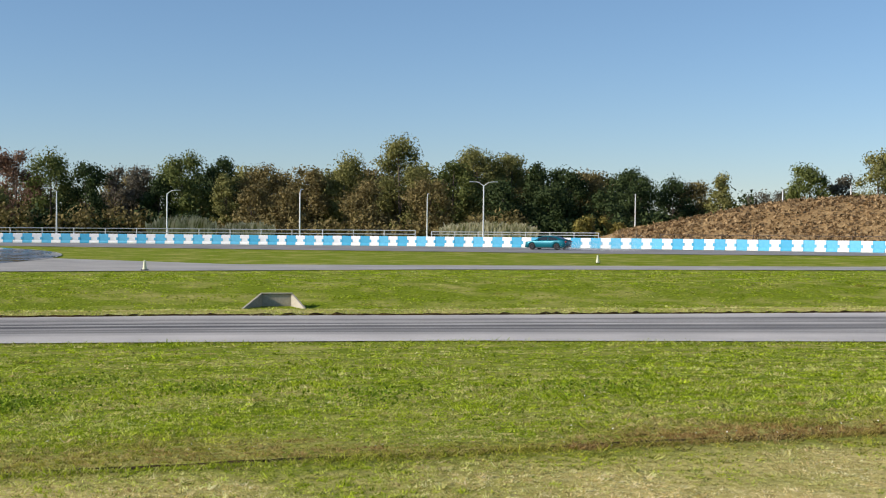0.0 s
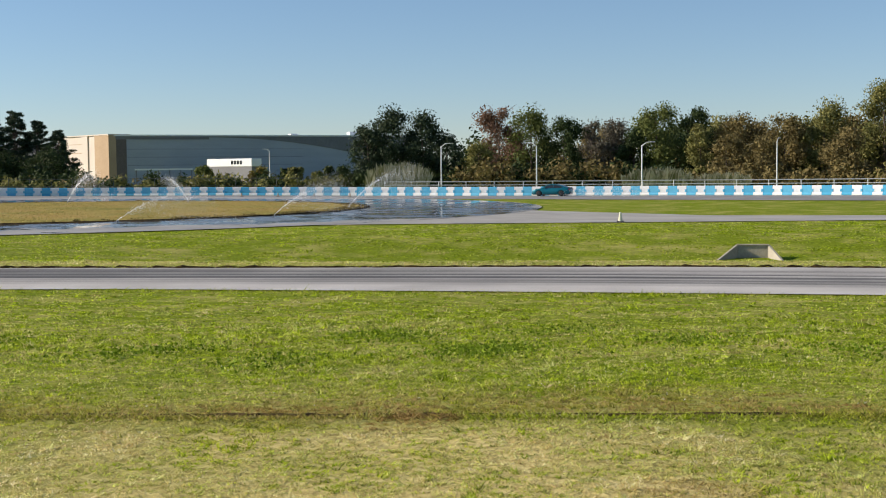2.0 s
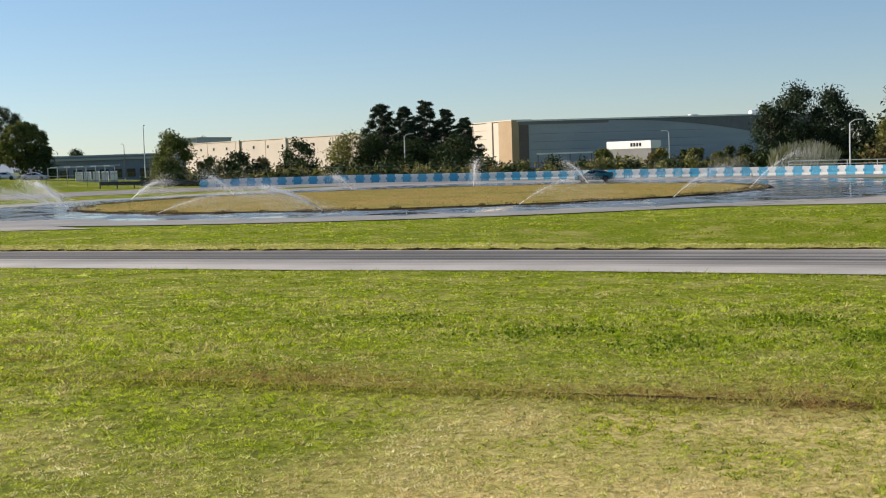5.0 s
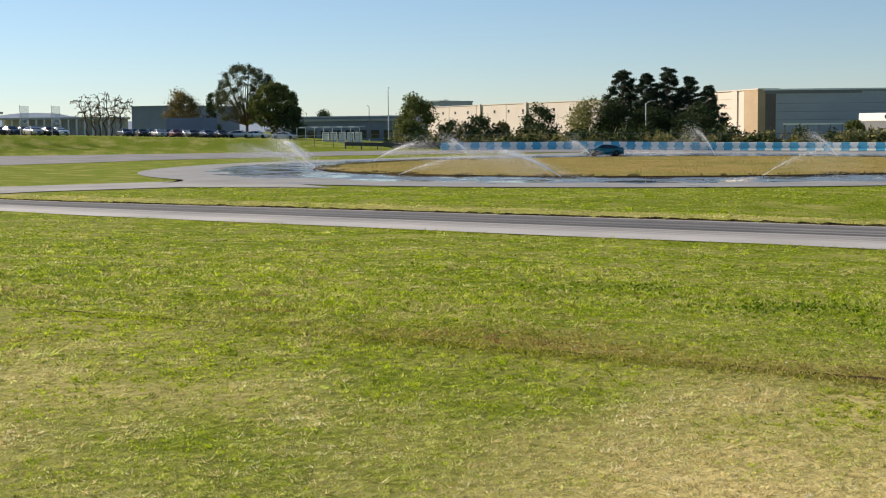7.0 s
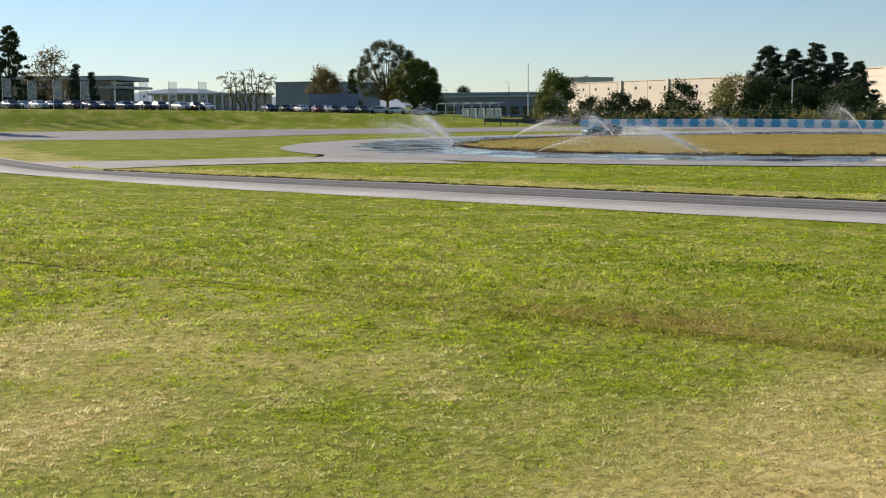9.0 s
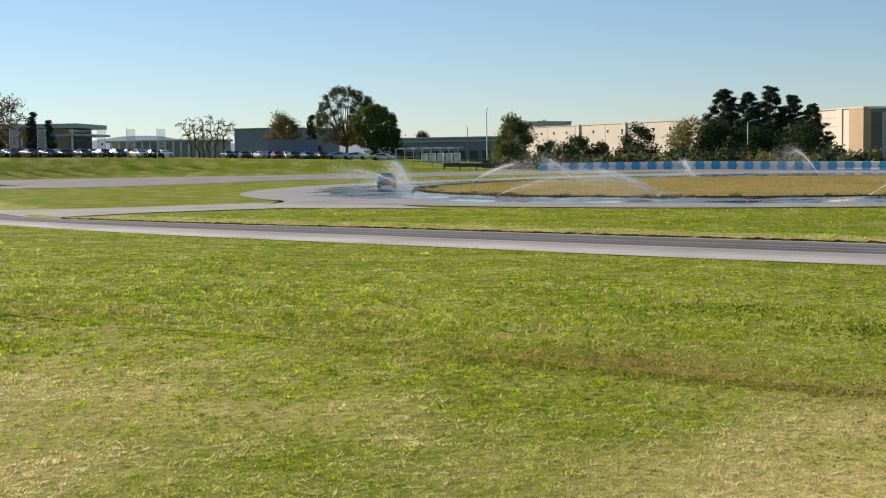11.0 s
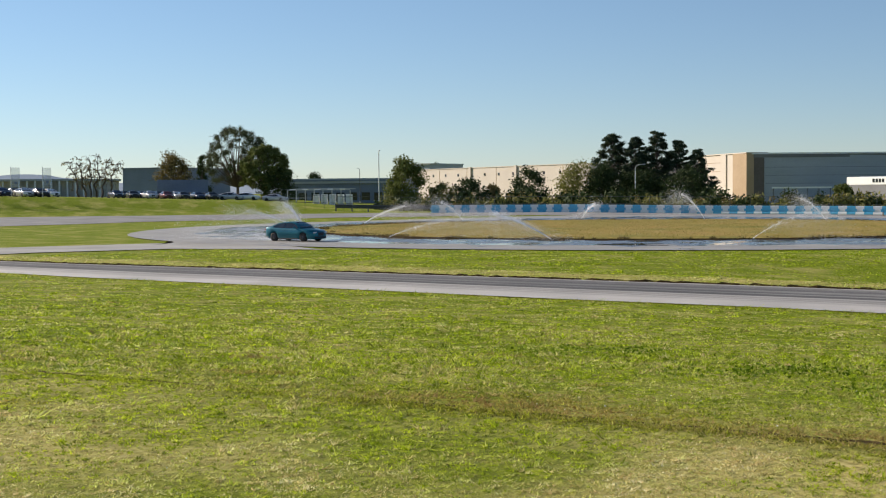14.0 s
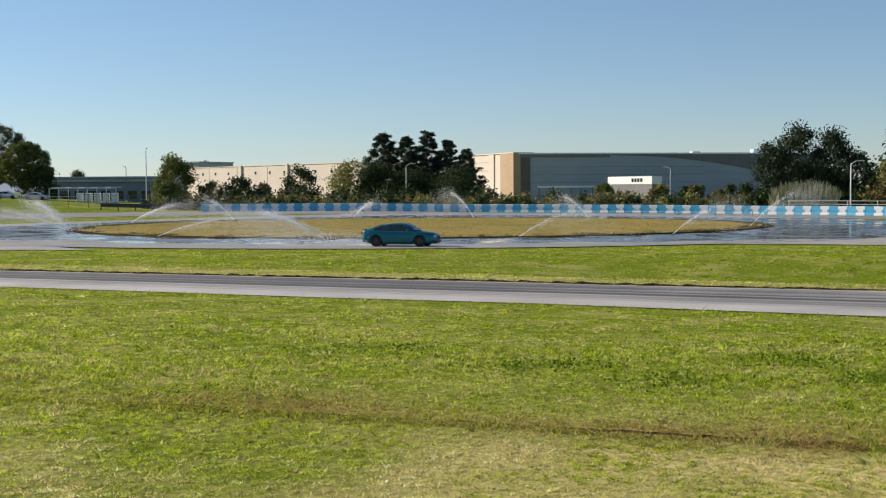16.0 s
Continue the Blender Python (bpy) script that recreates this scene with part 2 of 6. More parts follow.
def grass_material():
    """Mown autumn lawn: green slope, drier crown of the bank, golden wet-pad island tones kept apart."""
    m = bpy.data.materials.new("lawn")
    m.use_nodes = True
    t = m.node_tree
    b = t.nodes["Principled BSDF"]
    tc = t.nodes.new("ShaderNodeTexCoord")

    def noise_at(scale, detail=5, stretch=(1, 1, 1)):
        mp = t.nodes.new("ShaderNodeMapping")
        mp.inputs["Scale"].default_value = stretch
        t.links.new(tc.outputs["Object"], mp.inputs[0])
        n = t.nodes.new("ShaderNodeTexNoise")
        n.inputs["Scale"].default_value, n.inputs["Detail"].default_value = scale, detail
        n.inputs["Roughness"].default_value = 0.65
        t.links.new(mp.outputs[0], n.inputs["Vector"])
        return n.outputs[0]

    def ramp(src, stops):
        r = t.nodes.new("ShaderNodeValToRGB")
        e = r.color_ramp.elements
        while len(e) < len(stops):
            e.new(0.5)
        for q, (p, c) in zip(e, stops):
            q.position, q.color = p, (*c, 1)
        t.links.new(src, r.inputs[0])
        return r.outputs[0]

    def blend(fac, a, c):
        mx = t.nodes.new("ShaderNodeMix")
        mx.data_type = "RGBA"
        t.links.new(fac, mx.inputs[0])
        t.links.new(a, mx.inputs[6])
        t.links.new(c, mx.inputs[7])
        return mx.outputs[2]

    att = t.nodes.new("ShaderNodeAttribute")
    att.attribute_name = "dry"
    green = ramp(noise_at(9.0, 6), [(0.3, (0.07, 0.10, 0.006)), (0.5, (0.17, 0.225, 0.013)), (0.72, (0.34, 0.40, 0.03))])
    straw = ramp(noise_at(11.0, 6), [(0.3, (0.34, 0.26, 0.09)), (0.5, (0.60, 0.49, 0.19)), (0.72, (0.78, 0.66, 0.30))])
    ad = t.nodes.new("ShaderNodeMath")
    ad.operation = "MULTIPLY_ADD"
    big = noise_at(0.35, 5)
    sub = t.nodes.new("ShaderNodeMath")
    sub.operation = "SUBTRACT"
    sub.inputs[1].default_value = 0.5
    t.links.new(big, sub.inputs[0])
    t.links.new(sub.outputs[0], ad.inputs[0])
    ad.inputs[1].default_value = 2.2
    t.links.new(att.outputs["Fac"], ad.inputs[2])
    cl = t.nodes.new("ShaderNodeClamp")
    t.links.new(ad.outputs[0], cl.inputs[0])
    col = blend(cl.outputs[0], green, straw)
    bare = t.nodes.new("ShaderNodeAttribute")
    bare.attribute_name = "bare"
    earth = ramp(noise_at(20.0, 4), [(0.3, (0.07, 0.05, 0.03)), (0.7, (0.17, 0.12, 0.07))])
    col = blend(bare.outputs["Fac"], col, earth)
    t.links.new(col, b.inputs["Base Color"])
    b.inputs["Roughness"].default_value = 0.9
    b.inputs["Specular IOR Level"].default_value = 0.04
    bp = t.nodes.new("ShaderNodeBump")
    bp.inputs["Strength"].default_value, bp.inputs["Distance"].default_value = 0.9, 0.05
    t.links.new(noise_at(14.0, 6), bp.inputs["Height"])
    t.links.new(bp.outputs[0], b.inputs["Normal"])
    return m


M["lawn"] = grass_material()


def dryness(x, y):
    """How dry the turf is: the crown of the bank and the foot of its edge are straw-coloured, the slope green."""
    x, y = np.asarray(x, float), np.asarray(y, float)
    s = (y - crease_y(x)) * 0.95
    dry = 0.52 * (1 - smooth01(-0.9, 0.0, s)) + 0.66 * (1 - smooth01(-3.0, -1.4, s)) + 0.22 * np.exp(-((s - 1.2) / 1.3) ** 2)
    dry = dry * (1 - 0.78 * smooth01(1.6, -2.6, x + 0.75 * y))
    v = y - np.interp(x, FAR_X, FAR_Y)
    dry = dry + np.where((v > 0) & (v < 5), 0.35, 0) + np.where(v > 5, 0.0, 0.06) + 0.07
    return np.clip(dry, 0, 1)


def build_ground():
    az = np.concatenate([np.arange(-178, -82, 4.0), np.arange(-82, 30, 0.4), np.arange(30, 182, 4.0)])
    r = np.concatenate([[0.0], np.geomspace(1.5, 6, 6), np.arange(6.2, 16, 0.14), np.geomspace(16, 260, 120), np.geomspace(275, 4000, 14)])
    A, R = np.meshgrid(np.radians(az), r)
    X, Y = R * np.sin(A), R * np.cos(A)
    Z = height(X, Y)
    verts = np.stack([X, Y, Z], -1).reshape(-1, 3)
    na, nr = len(az), len(r)
    faces = []
    for i in range(nr - 1):
        for j in range(na):
            k = (j + 1) % na
            a, b, c, d = i * na + j, i * na + k, (i + 1) * na + k, (i + 1) * na + j
            faces.append((a, d, c, b) if i else (a, d, c))
    ob = mesh_object("ground", verts, faces, M["lawn"], smooth=True)
    at = ob.data.attributes.new("dry", "FLOAT", "POINT")
    at.data.foreach_set("value", dryness(verts[:, 0], verts[:, 1]).astype(np.float32))
    # dark brown band along the crease, fainter to the left
    sc = (verts[:, 1] - crease_y(verts[:, 0])) * 0.95
    bare = np.exp(-((sc - 0.1) / 0.2) ** 2) * (0.9 - 0.6 * smooth01(-8, -13, verts[:, 0]))
    ob.data.attributes.new("bare", "FLOAT", "POINT").data.foreach_set("value", bare.astype(np.float32))
    tagged(ob, "rolling mown grass ground, green with straw-coloured patches", "ground", kind="structure")


build_ground()


# ---- paved surfaces ----
def paved(name, left, right, lift, mat, label, category="road", across=6):
    """A paved strip between two edge lines of equal count, laid on the ground."""
    a, b = np.array(left, float), np.array(right, float)

    def dense(p, n=120):
        s = np.concatenate([[0], np.cumsum(np.hypot(*np.diff(p, axis=0).T))])
        q = np.linspace(0, s[-1], n)
        return np.stack([np.interp(q, s, p[:, 0]), np.interp(q, s, p[:, 1])], -1)

    a, b = dense(a), dense(b)
    n = len(a)
    v = np.concatenate([a + (b - a) * k / across for k in range(across + 1)])
    z = height(v[:, 0], v[:, 1]) + lift
    faces = []
    for k in range(across):
        for i in range(n - 1):
            p = k * n + i
            faces.append((p, p + n, p + n + 1, p + 1))
    ob = mesh_object(name, np.column_stack([v, z]), faces, mat, smooth=True)
    # flip so that it faces up
    ob.data.update()
    if ob.data.polygons[0].normal.z < 0:
        ob.data.flip_normals()
    return tagged(ob, label, category, kind="structure")


def asphalt(name, base, streaks=0.0, wet=0.0):
    """Worn pale asphalt; streaks: dark tyre marks that run along the strip; wet: share under standing water."""
    m = bpy.data.materials.new(name)
    m.use_nodes = True
    t = m.node_tree
    b = t.nodes["Principled BSDF"]
    tc = t.nodes.new("ShaderNodeTexCoord")

    def noise_at(scale, detail=5, stretch=(1, 1, 1), rot=0.0):
        mp = t.nodes.new("ShaderNodeMapping")
        mp.inputs["Scale"].default_value = stretch
        mp.inputs["Rotation"].default_value = (0, 0, rot)
        t.links.new(tc.outputs["Object"], mp.inputs[0])
        n = t.nodes.new("ShaderNodeTexNoise")
        n.inputs["Scale"].default_value, n.inputs["Detail"].default_value = scale, detail
        t.links.new(mp.outputs[0], n.inputs["Vector"])
        return n.outputs[0]

    def mapped(src, a, c, d, e):
        r = t.nodes.new("ShaderNodeMapRange")
        for k, val in enumerate((a, c, d, e)):
            r.inputs[k + 1].default_value = val
        t.links.new(src, r.inputs[0])
        return r.outputs[0]

    def math2(op, a, c):
        n = t.nodes.new("ShaderNodeMath")
        n.operation = op
        t.links.new(a, n.inputs[0])
        t.links.new(c, n.inputs[1])
        return n.outputs[0]

    tone = math2("MULTIPLY", mapped(noise_at(0.25), 0.3, 0.7, 0.8, 1.15), mapped(noise_at(25.0), 0.3, 0.7, 0.88, 1.1))
    if streaks:
        att = t.nodes.new("ShaderNodeAttribute")
        att.attribute_name = "lane"
        cx = t.nodes.new("ShaderNodeCombineXYZ")
        ln = t.nodes.new("ShaderNodeAttribute")
        ln.attribute_name = "along"
        t.links.new(att.outputs["Fac"], cx.inputs[0])
        t.links.new(ln.outputs["Fac"], cx.inputs[1])
        n = t.nodes.new("ShaderNodeTexNoise")
        n.inputs["Scale"].default_value, n.inputs["Detail"].default_value = 1.0, 5
        n.inputs["Roughness"].default_value = 0.7
        t.links.new(cx.outputs[0], n.inputs["Vector"])
        wide = t.nodes.new("ShaderNodeAttribute")
        wide.attribute_name = "worn"
        dark = mapped(n.outputs[0], 0.44, 0.57, 0.0, 1.0)
        solid = t.nodes.new("ShaderNodeAttribute")
        solid.attribute_name = "rubber"
        amount = math2("ADD", math2("MULTIPLY", dark, wide.outputs["Fac"]), solid.outputs["Fac"])
        tone = math2("MULTIPLY", tone, mapped(amount, 0, 1, 1.0, 1.0 - streaks))
    mx = t.nodes.new("ShaderNodeMix")
    mx.data_type = "RGBA"
    mx.blend_type = "MULTIPLY"
    mx.inputs[0].default_value = 1.0
    mx.inputs[6].default_value = (*base, 1)
    cmb = t.nodes.new("ShaderNodeCombineColor")
    for k in range(3):
        t.links.new(tone, cmb.inputs[k])
    t.links.new(cmb.outputs[0], mx.inputs[7])
    t.links.new(mx.outputs[2], b.inputs["Base Color"])
    b.inputs["Roughness"].default_value = 0.75
    bp = t.nodes.new("ShaderNodeBump")
    bp.inputs["Strength"].default_value, bp.inputs["Distance"].default_value = 0.3, 0.008
    t.links.new(noise_at(60.0), bp.inputs["Height"])
    t.links.new(bp.outputs[0], b.inputs["Normal"])
    if wet:
        w = t.nodes.new("ShaderNodeAttribute")
        w.attribute_name = "wet"
        level = math2("ADD", w.outputs["Fac"], math2("ADD", mapped(noise_at(0.16, 6), 0.3, 0.7, -0.5, 0.4), mapped(noise_at(0.55, 4), 0.3, 0.7, -0.35, 0.35)))
        pool = mapped(level, 0.32, 0.45, 0.0, 1.0)
        calm = mapped(noise_at(0.28, 5), 0.44, 0.58, 0.06, 0.34)
        rg = t.nodes.new("ShaderNodeMix")
        t.links.new(pool, rg.inputs[0])
        rg.inputs[2].default_value = 0.65
        t.links.new(calm, rg.inputs[3])
        t.links.new(rg.outputs[0], b.inputs["Roughness"])
        t.links.new(mapped(pool, 0, 1, 0.3, 0.0), bp.inputs["Strength"])
        t.links.new(mapped(pool, 0, 1, 1.0, 0.42), mx.inputs[0])
        dk = t.nodes.new("ShaderNodeMix")
        dk.data_type = "RGBA"
        t.links.new(pool, dk.inputs[0])
        t.links.new(mx.outputs[2], dk.inputs[6])
        dk.inputs[7].default_value = (0.12, 0.12, 0.12, 1)
        mx.inputs[0].default_value = 1.0
        for lk in list(mx.inputs[0].links):
            t.links.remove(lk)
        t.links.new(dk.outputs[2], b.inputs["Base Color"])
    return m


M["track"] = asphalt("track", (0.52, 0.49, 0.445), streaks=0.85)
M["service_road"] = asphalt("service_road", (0.38, 0.36, 0.32))
M["pad"] = asphalt("pad", (0.34, 0.325, 0.295), wet=1.0)
M["far_track"] = asphalt("far_track", (0.25, 0.24, 0.225))

xs = np.concatenate([np.linspace(-160, -90, 12), np.linspace(-88, 25, 100), np.linspace(30, 250, 20)])
road = paved("road", [(x, np.interp(x, NEAR_X, NEAR_Y)) for x in xs], [(x, np.interp(x, FAR_X, FAR_Y)) for x in xs], 0.05,
             M["track"], "pale grey asphalt track with dark tyre marks", across=16)
lane = np.repeat(np.linspace(0, 1, 17), 120)
along = np.tile(np.linspace(0, 1, 120), 17)
rx = np.array([v.co.x for v in road.data.vertices])
turn_in = smooth01(2, -34, rx)
band = smooth01(0.42, 0.56, lane) * (1 - smooth01(0.90, 0.99, lane))
mid = smooth01(0.18, 0.30, lane) * (1 - smooth01(0.80, 0.92, lane))
for key, val in (("lane", lane * 13), ("along", along * 2.2), ("worn", 0.85 * mid * (1 - 0.45 * turn_in) + 0.45 * band * turn_in), ("rubber", 0.04 * mid + 0.06 * band + 0.66 * band * turn_in)):
    road.data.attributes.new(key, "FLOAT", "POINT").data.foreach_set("value", val.astype(np.float32))

paved("road", [(180, 132), (80, 103), (32, 94), (0, 89), (-18, 83), (-34, 78), (-44, 72)], [(180, 140), (80, 111), (34, 101), (0, 96.5), (-15, 95), (-30, 104), (-38, 110)],
      0.042, M["service_road"], "pale concrete service road beside the skid pad", across=4)
paved("road", [(-66, 50), (-75, 44.5), (-77, 36), (-76, 29), (-80, 20)], [(-106, 62), (-84, 50), (-86, 38), (-91, 28), (-100, 20)],
      0.046, M["service_road"], "pale asphalt link between track and skid pad", across=4)
TRACK_NEAR = [(190, 90), (75, 108), (40, 118), (0, 132), (-29, 139), (-60, 145), (-85, 148), (-104, 141), (-126, 128), (-142, 110), (-149, 85), (-146, 62), (-158, 46), (-200, 30)]
wall_line = [polar(a, np.interp(a, WALL_AZ, WALL_D) - 0.9) for a in np.linspace(62, -74, 60)]
paved("road", TRACK_NEAR, wall_line, 0.038, M["far_track"], "grey asphalt outer track along the barrier wall", across=8)


def disc(name, r0, r1, lift, mat, rings, label, category, bump=None):
    n = 160
    v, f = [], []
    for k in range(rings + 1):
        q = k / rings
        for i in range(n):
            a = 2 * math.pi * i / n
            r = r0 + (r1 - r0) * q
            x, y = PAD[0] + r * math.cos(a), PAD[1] + r * math.sin(a)
            v.append((x, y, ground_z(x, y) * (0 if bump else 1) + lift + (bump(q, a, x, y) if bump else 0)))
    for k in range(rings):
        for i in range(n):
            j = (i + 1) % n
            f.append((k * n + i, (k + 1) * n + i, (k + 1) * n + j, k * n + j))
    ob = mesh_object(name, v, f, mat, smooth=True)
    return tagged(ob, label, category, kind="structure")


pad = disc("pavement", 29.0, 49.0, 0.058, M["pad"], 24, "wet asphalt skid pad ring with shining puddles", "pavement")
pv = np.array([v.co[:] for v in pad.data.vertices])
pr = np.hypot(pv[:, 0] - PAD[0], pv[:, 1] - PAD[1])
east = smooth01(-72, -52, pv[:, 0]) * smooth01(72, 92, pv[:, 1])
wet = 0.95 - smooth01(39.5 + 6.5 * east, 45.5 + 6.5 * east, pr)
pad.data.attributes.new("wet", "FLOAT", "POINT").data.foreach_set("value", wet.astype(np.float32))

M["island"] = material("island", [(0.36, (0.16, 0.17, 0.03)), (0.48, (0.32, 0.25, 0.065)), (0.56, (0.38, 0.26, 0.08)), (0.66, (0.30, 0.19, 0.06))], 0.12, 3, rough=0.95, mix=0.3, bump=0.8, dist=0.06, spec=0.1)
M["soil"] = material("soil", two((0.022, 0.016, 0.008), (0.085, 0.06, 0.027)), 1.2, 12, 1.0, bump=0.8, dist=0.05, spec=0.02)


def island_top(q, a, x, y):
    return 0.06 + 0.05 * (1 - q ** 3) + 0.03 * noise.noise((x * 0.2, y * 0.2, 0))


island = disc("ground", 0.3, 32.6, 0.058, M["island"], 24, "low island of dry golden grass inside the skid pad", "ground", island_top)
lip_v, lip_f = [], []
for i in range(400):
    a = 2 * math.pi * i / 400
    w = 0.5 * noise.noise((math.cos(a) * 9, math.sin(a) * 9, 1)) + 0.25 * noise.noise((math.cos(a) * 40, math.sin(a) * 40, 4))
    for r, z in ((32.2, 0.13), (32.9 + w, 0.15 + 0.08 * w), (33.2 + w, 0.02)):
        lip_v.append((PAD[0] + r * math.cos(a), PAD[1] + r * math.sin(a), z))
for i in range(400):
    j = (i + 1) % 400
    for k in range(2):
        lip_f.append((i * 3 + k, i * 3 + k + 1, j * 3 + k + 1, j * 3 + k))
tagged(mesh_object("trim", lip_v, lip_f, M["soil"]), "bare soil edge of the grass island", "soil edge", kind="structure")

# bare soil lip where the turf stands over the track
ev, ef = [], []
ex = np.arange(-74, 40, 0.2)
for x in ex:
    y = float(np.interp(x, FAR_X, FAR_Y))
    w = 0.14 * noise.noise((x * 1.3, 0, 3)) + 0.10 * noise.noise((x * 5.0, 1, 3))
    for o, h in ((-0.10 + w, 0.045), (-0.03 + w, 0.05 + max(0.0, 0.05 + 0.10 * noise.noise((x * 2.3, 4, 3)) + 0.08 * noise.noise((x * 7.0, 5, 3)))), (0.55 + w, 0.06)):
        ev.append((x, y + o, h))
for i in range(len(ex) - 1):
    for k in range(2):
        ef.append((i * 3 + k, i * 3 + 3 + k, i * 3 + 4 + k, i * 3 + 1 + k))
tagged(mesh_object("trim", ev, ef, M["soil"]), "ragged bare soil edge between turf and track", "soil edge", kind="structure")

# thin ragged dark line along the crease at the crown of the bank
cvv, cff = [], []
cxs = np.arange(-15, 12, 0.04)
for x in cxs:
    y = float(crease_y(x)) + 0.06 * noise.noise((x * 0.8, 0, 9)) + 0.05 * noise.noise((x * 6, 0, 9))
    w = max(0.0, 0.05 + 0.06 * noise.noise((x * 1.1, 2, 7)) + 0.05 * noise.noise((x * 9, 2, 7))) * float(smooth01(-15, -7, x))
    g = ground_z(x, y)
    cvv += [(x, y - 0.01, g + 0.002), (x, y + max(0.004, w), g + 0.007), (x, y + max(0.004, w) + 0.02, g + 0.006)]
for i in range(len(cxs) - 1):
    for k in range(2):
        cff.append((i * 3 + k, i * 3 + 3 + k, i * 3 + 4 + k, i * 3 + 1 + k))
tagged(mesh_object("trim", cvv, cff, M["soil"]), "thin ragged dark line across the lawn", "soil line", kind="structure")


# ---- barrier wall ----
def resample(pts, step):
    p = np.array(pts, float)
    s = np.concatenate([[0], np.cumsum(np.hypot(*np.diff(p, axis=0).T))])
    q = np.arange(0, s[-1], step)
    return np.stack([np.interp(q, s, p[:, 0]), np.interp(q, s, p[:, 1])], -1)


def block_mesh(name, mat, length, tab):
    """One interlocking barrier block: battered foot, upright body, rounded cap, and tongue ends on the coloured ones."""
    bm = bmesh.new()
    prof = [(-0.30, 0), (-0.30, 0.14), (-0.21, 0.30), (-0.19, 1.08), (-0.15, 1.13), (0.15, 1.13), (0.19, 1.08), (0.21, 0.30), (0.30, 0.14), (0.30, 0)]
    h = length / 2 - 0.012
    a = [bm.verts.new((-h, y, z)) for y, z in prof]
    b = [bm.verts.new((h, y, z)) for y, z in prof]
    for i in range(len(prof)):
        j = (i + 1) % len(prof)
        bm.faces.new((a[i], a[j], b[j], b[i]))
    bm.faces.new(a[::-1])
    bm.faces.new(b)
    if tab:
        for s in (-1, 1):
            x0, x1 = sorted((s * (h - 0.02), s * (h + 0.20)))
            box(bm, x0, -0.235, 0.40, x1, 0.235, 0.72)
    bmesh.ops.recalc_face_normals(bm, faces=bm.faces)
    me = bpy.data.meshes.new(name)
    bm.to_mesh(me)
    bm.free()
    me.materials.append(mat)
    return me


def build_wall():
    wall = empty("wall_outer", 0, 0, 0)
    tagged(wall, "long barrier wall of alternating blue and white blocks", "barrier", kind="structure")
    line = [polar(a, np.interp(a, WALL_AZ, WALL_D)) for a in np.linspace(33, -48.2, 120)]
    p = resample(line, 1.16)
    mw, mb = block_mesh("block", M["white_paint"], 1.16, False), block_mesh("block", M["blue_paint"], 1.16, True)
    for i in range(len(p) - 1):
        (x0, y0), (x1, y1) = p[i], p[i + 1]
        ob = new("block", mb if i % 2 else mw)
        ob.parent = wall
        ob.matrix_basis = pose((x0 + x1) / 2, (y0 + y1) / 2, ground_z((x0 + x1) / 2, (y0 + y1) / 2) + 0.02, 0, 0, math.degrees(math.atan2(y1 - y0, x1 - x0)))


build_wall()


# ---- rails and fences behind the wall ----
def rail_fence(line, z_rails, post_every, post_h, mat, name, label, category, r=0.05, sink=0.0):
    root = empty(name, 0, 0, 0)
    tagged(root, label, category)
    p = resample(line, post_every)
    for x, y in p:
        z = ground_z(x, y) + sink
        bm = bmesh.new()
        tube(bm, (x, y, z - 0.1), (x, y, z + post_h), r, r, 6)
        part("post", bm, mat, root)
    for k in z_rails:
        for (x0, y0), (x1, y1) in zip(p[:-1], p[1:]):
            bm = bmesh.new()
            tube(bm, (x0, y0, ground_z(x0, y0) + k + sink), (x1, y1, ground_z(x1, y1) + k + sink), r * 0.9, r * 0.9, 6)
            part("rail", bm, mat, root)
    return root


rail_fence([polar(a, np.interp(a, WALL_AZ, WALL_D) + 9) for a in np.linspace(-0.5, 7.5, 12)], (1.0, 1.3), 3.0, 1.34, M["galvanised"],
           "guard_rail", "pale double pipe rail on posts behind the barrier wall", "guard rail", r=0.06, sink=0.3)
rail_fence([polar(a, np.interp(a, WALL_AZ, WALL_D) + 7) for a in np.linspace(-23, -0.8, 30)], (1.3, 1.75), 4.0, 1.8, M["galvanised"],
           "guard_rail", "weathered grey double rail behind the barrier wall", "guard rail", r=0.06)
rail_fence([polar(a, np.interp(a, WALL_AZ, WALL_D) + 6) for a in np.linspace(33, 9, 24)], (1.5,), 3.5, 1.6, M["bark"],
           "fence", "brown wire fence at the foot of the earth mound", "fence", r=0.04)
rail_fence([polar(a, np.interp(a, WALL_AZ, WALL_D) + 9) for a in np.linspace(-25, -55, 40)], (1.2, 2.3), 3.0, 2.4, M["dark_metal"],
           "fence", "dark wire mesh fence before the hedge", "fence", r=0.035)
rail_fence([polar(a, 205) for a in np.linspace(-52.3, -47.5, 8)], (0.55, 0.75, 0.95), 2.5, 1.05, M["dark_metal"],
           "guard_rail", "dark steel guard rail at the end of the wall", "guard rail", r=0.11)


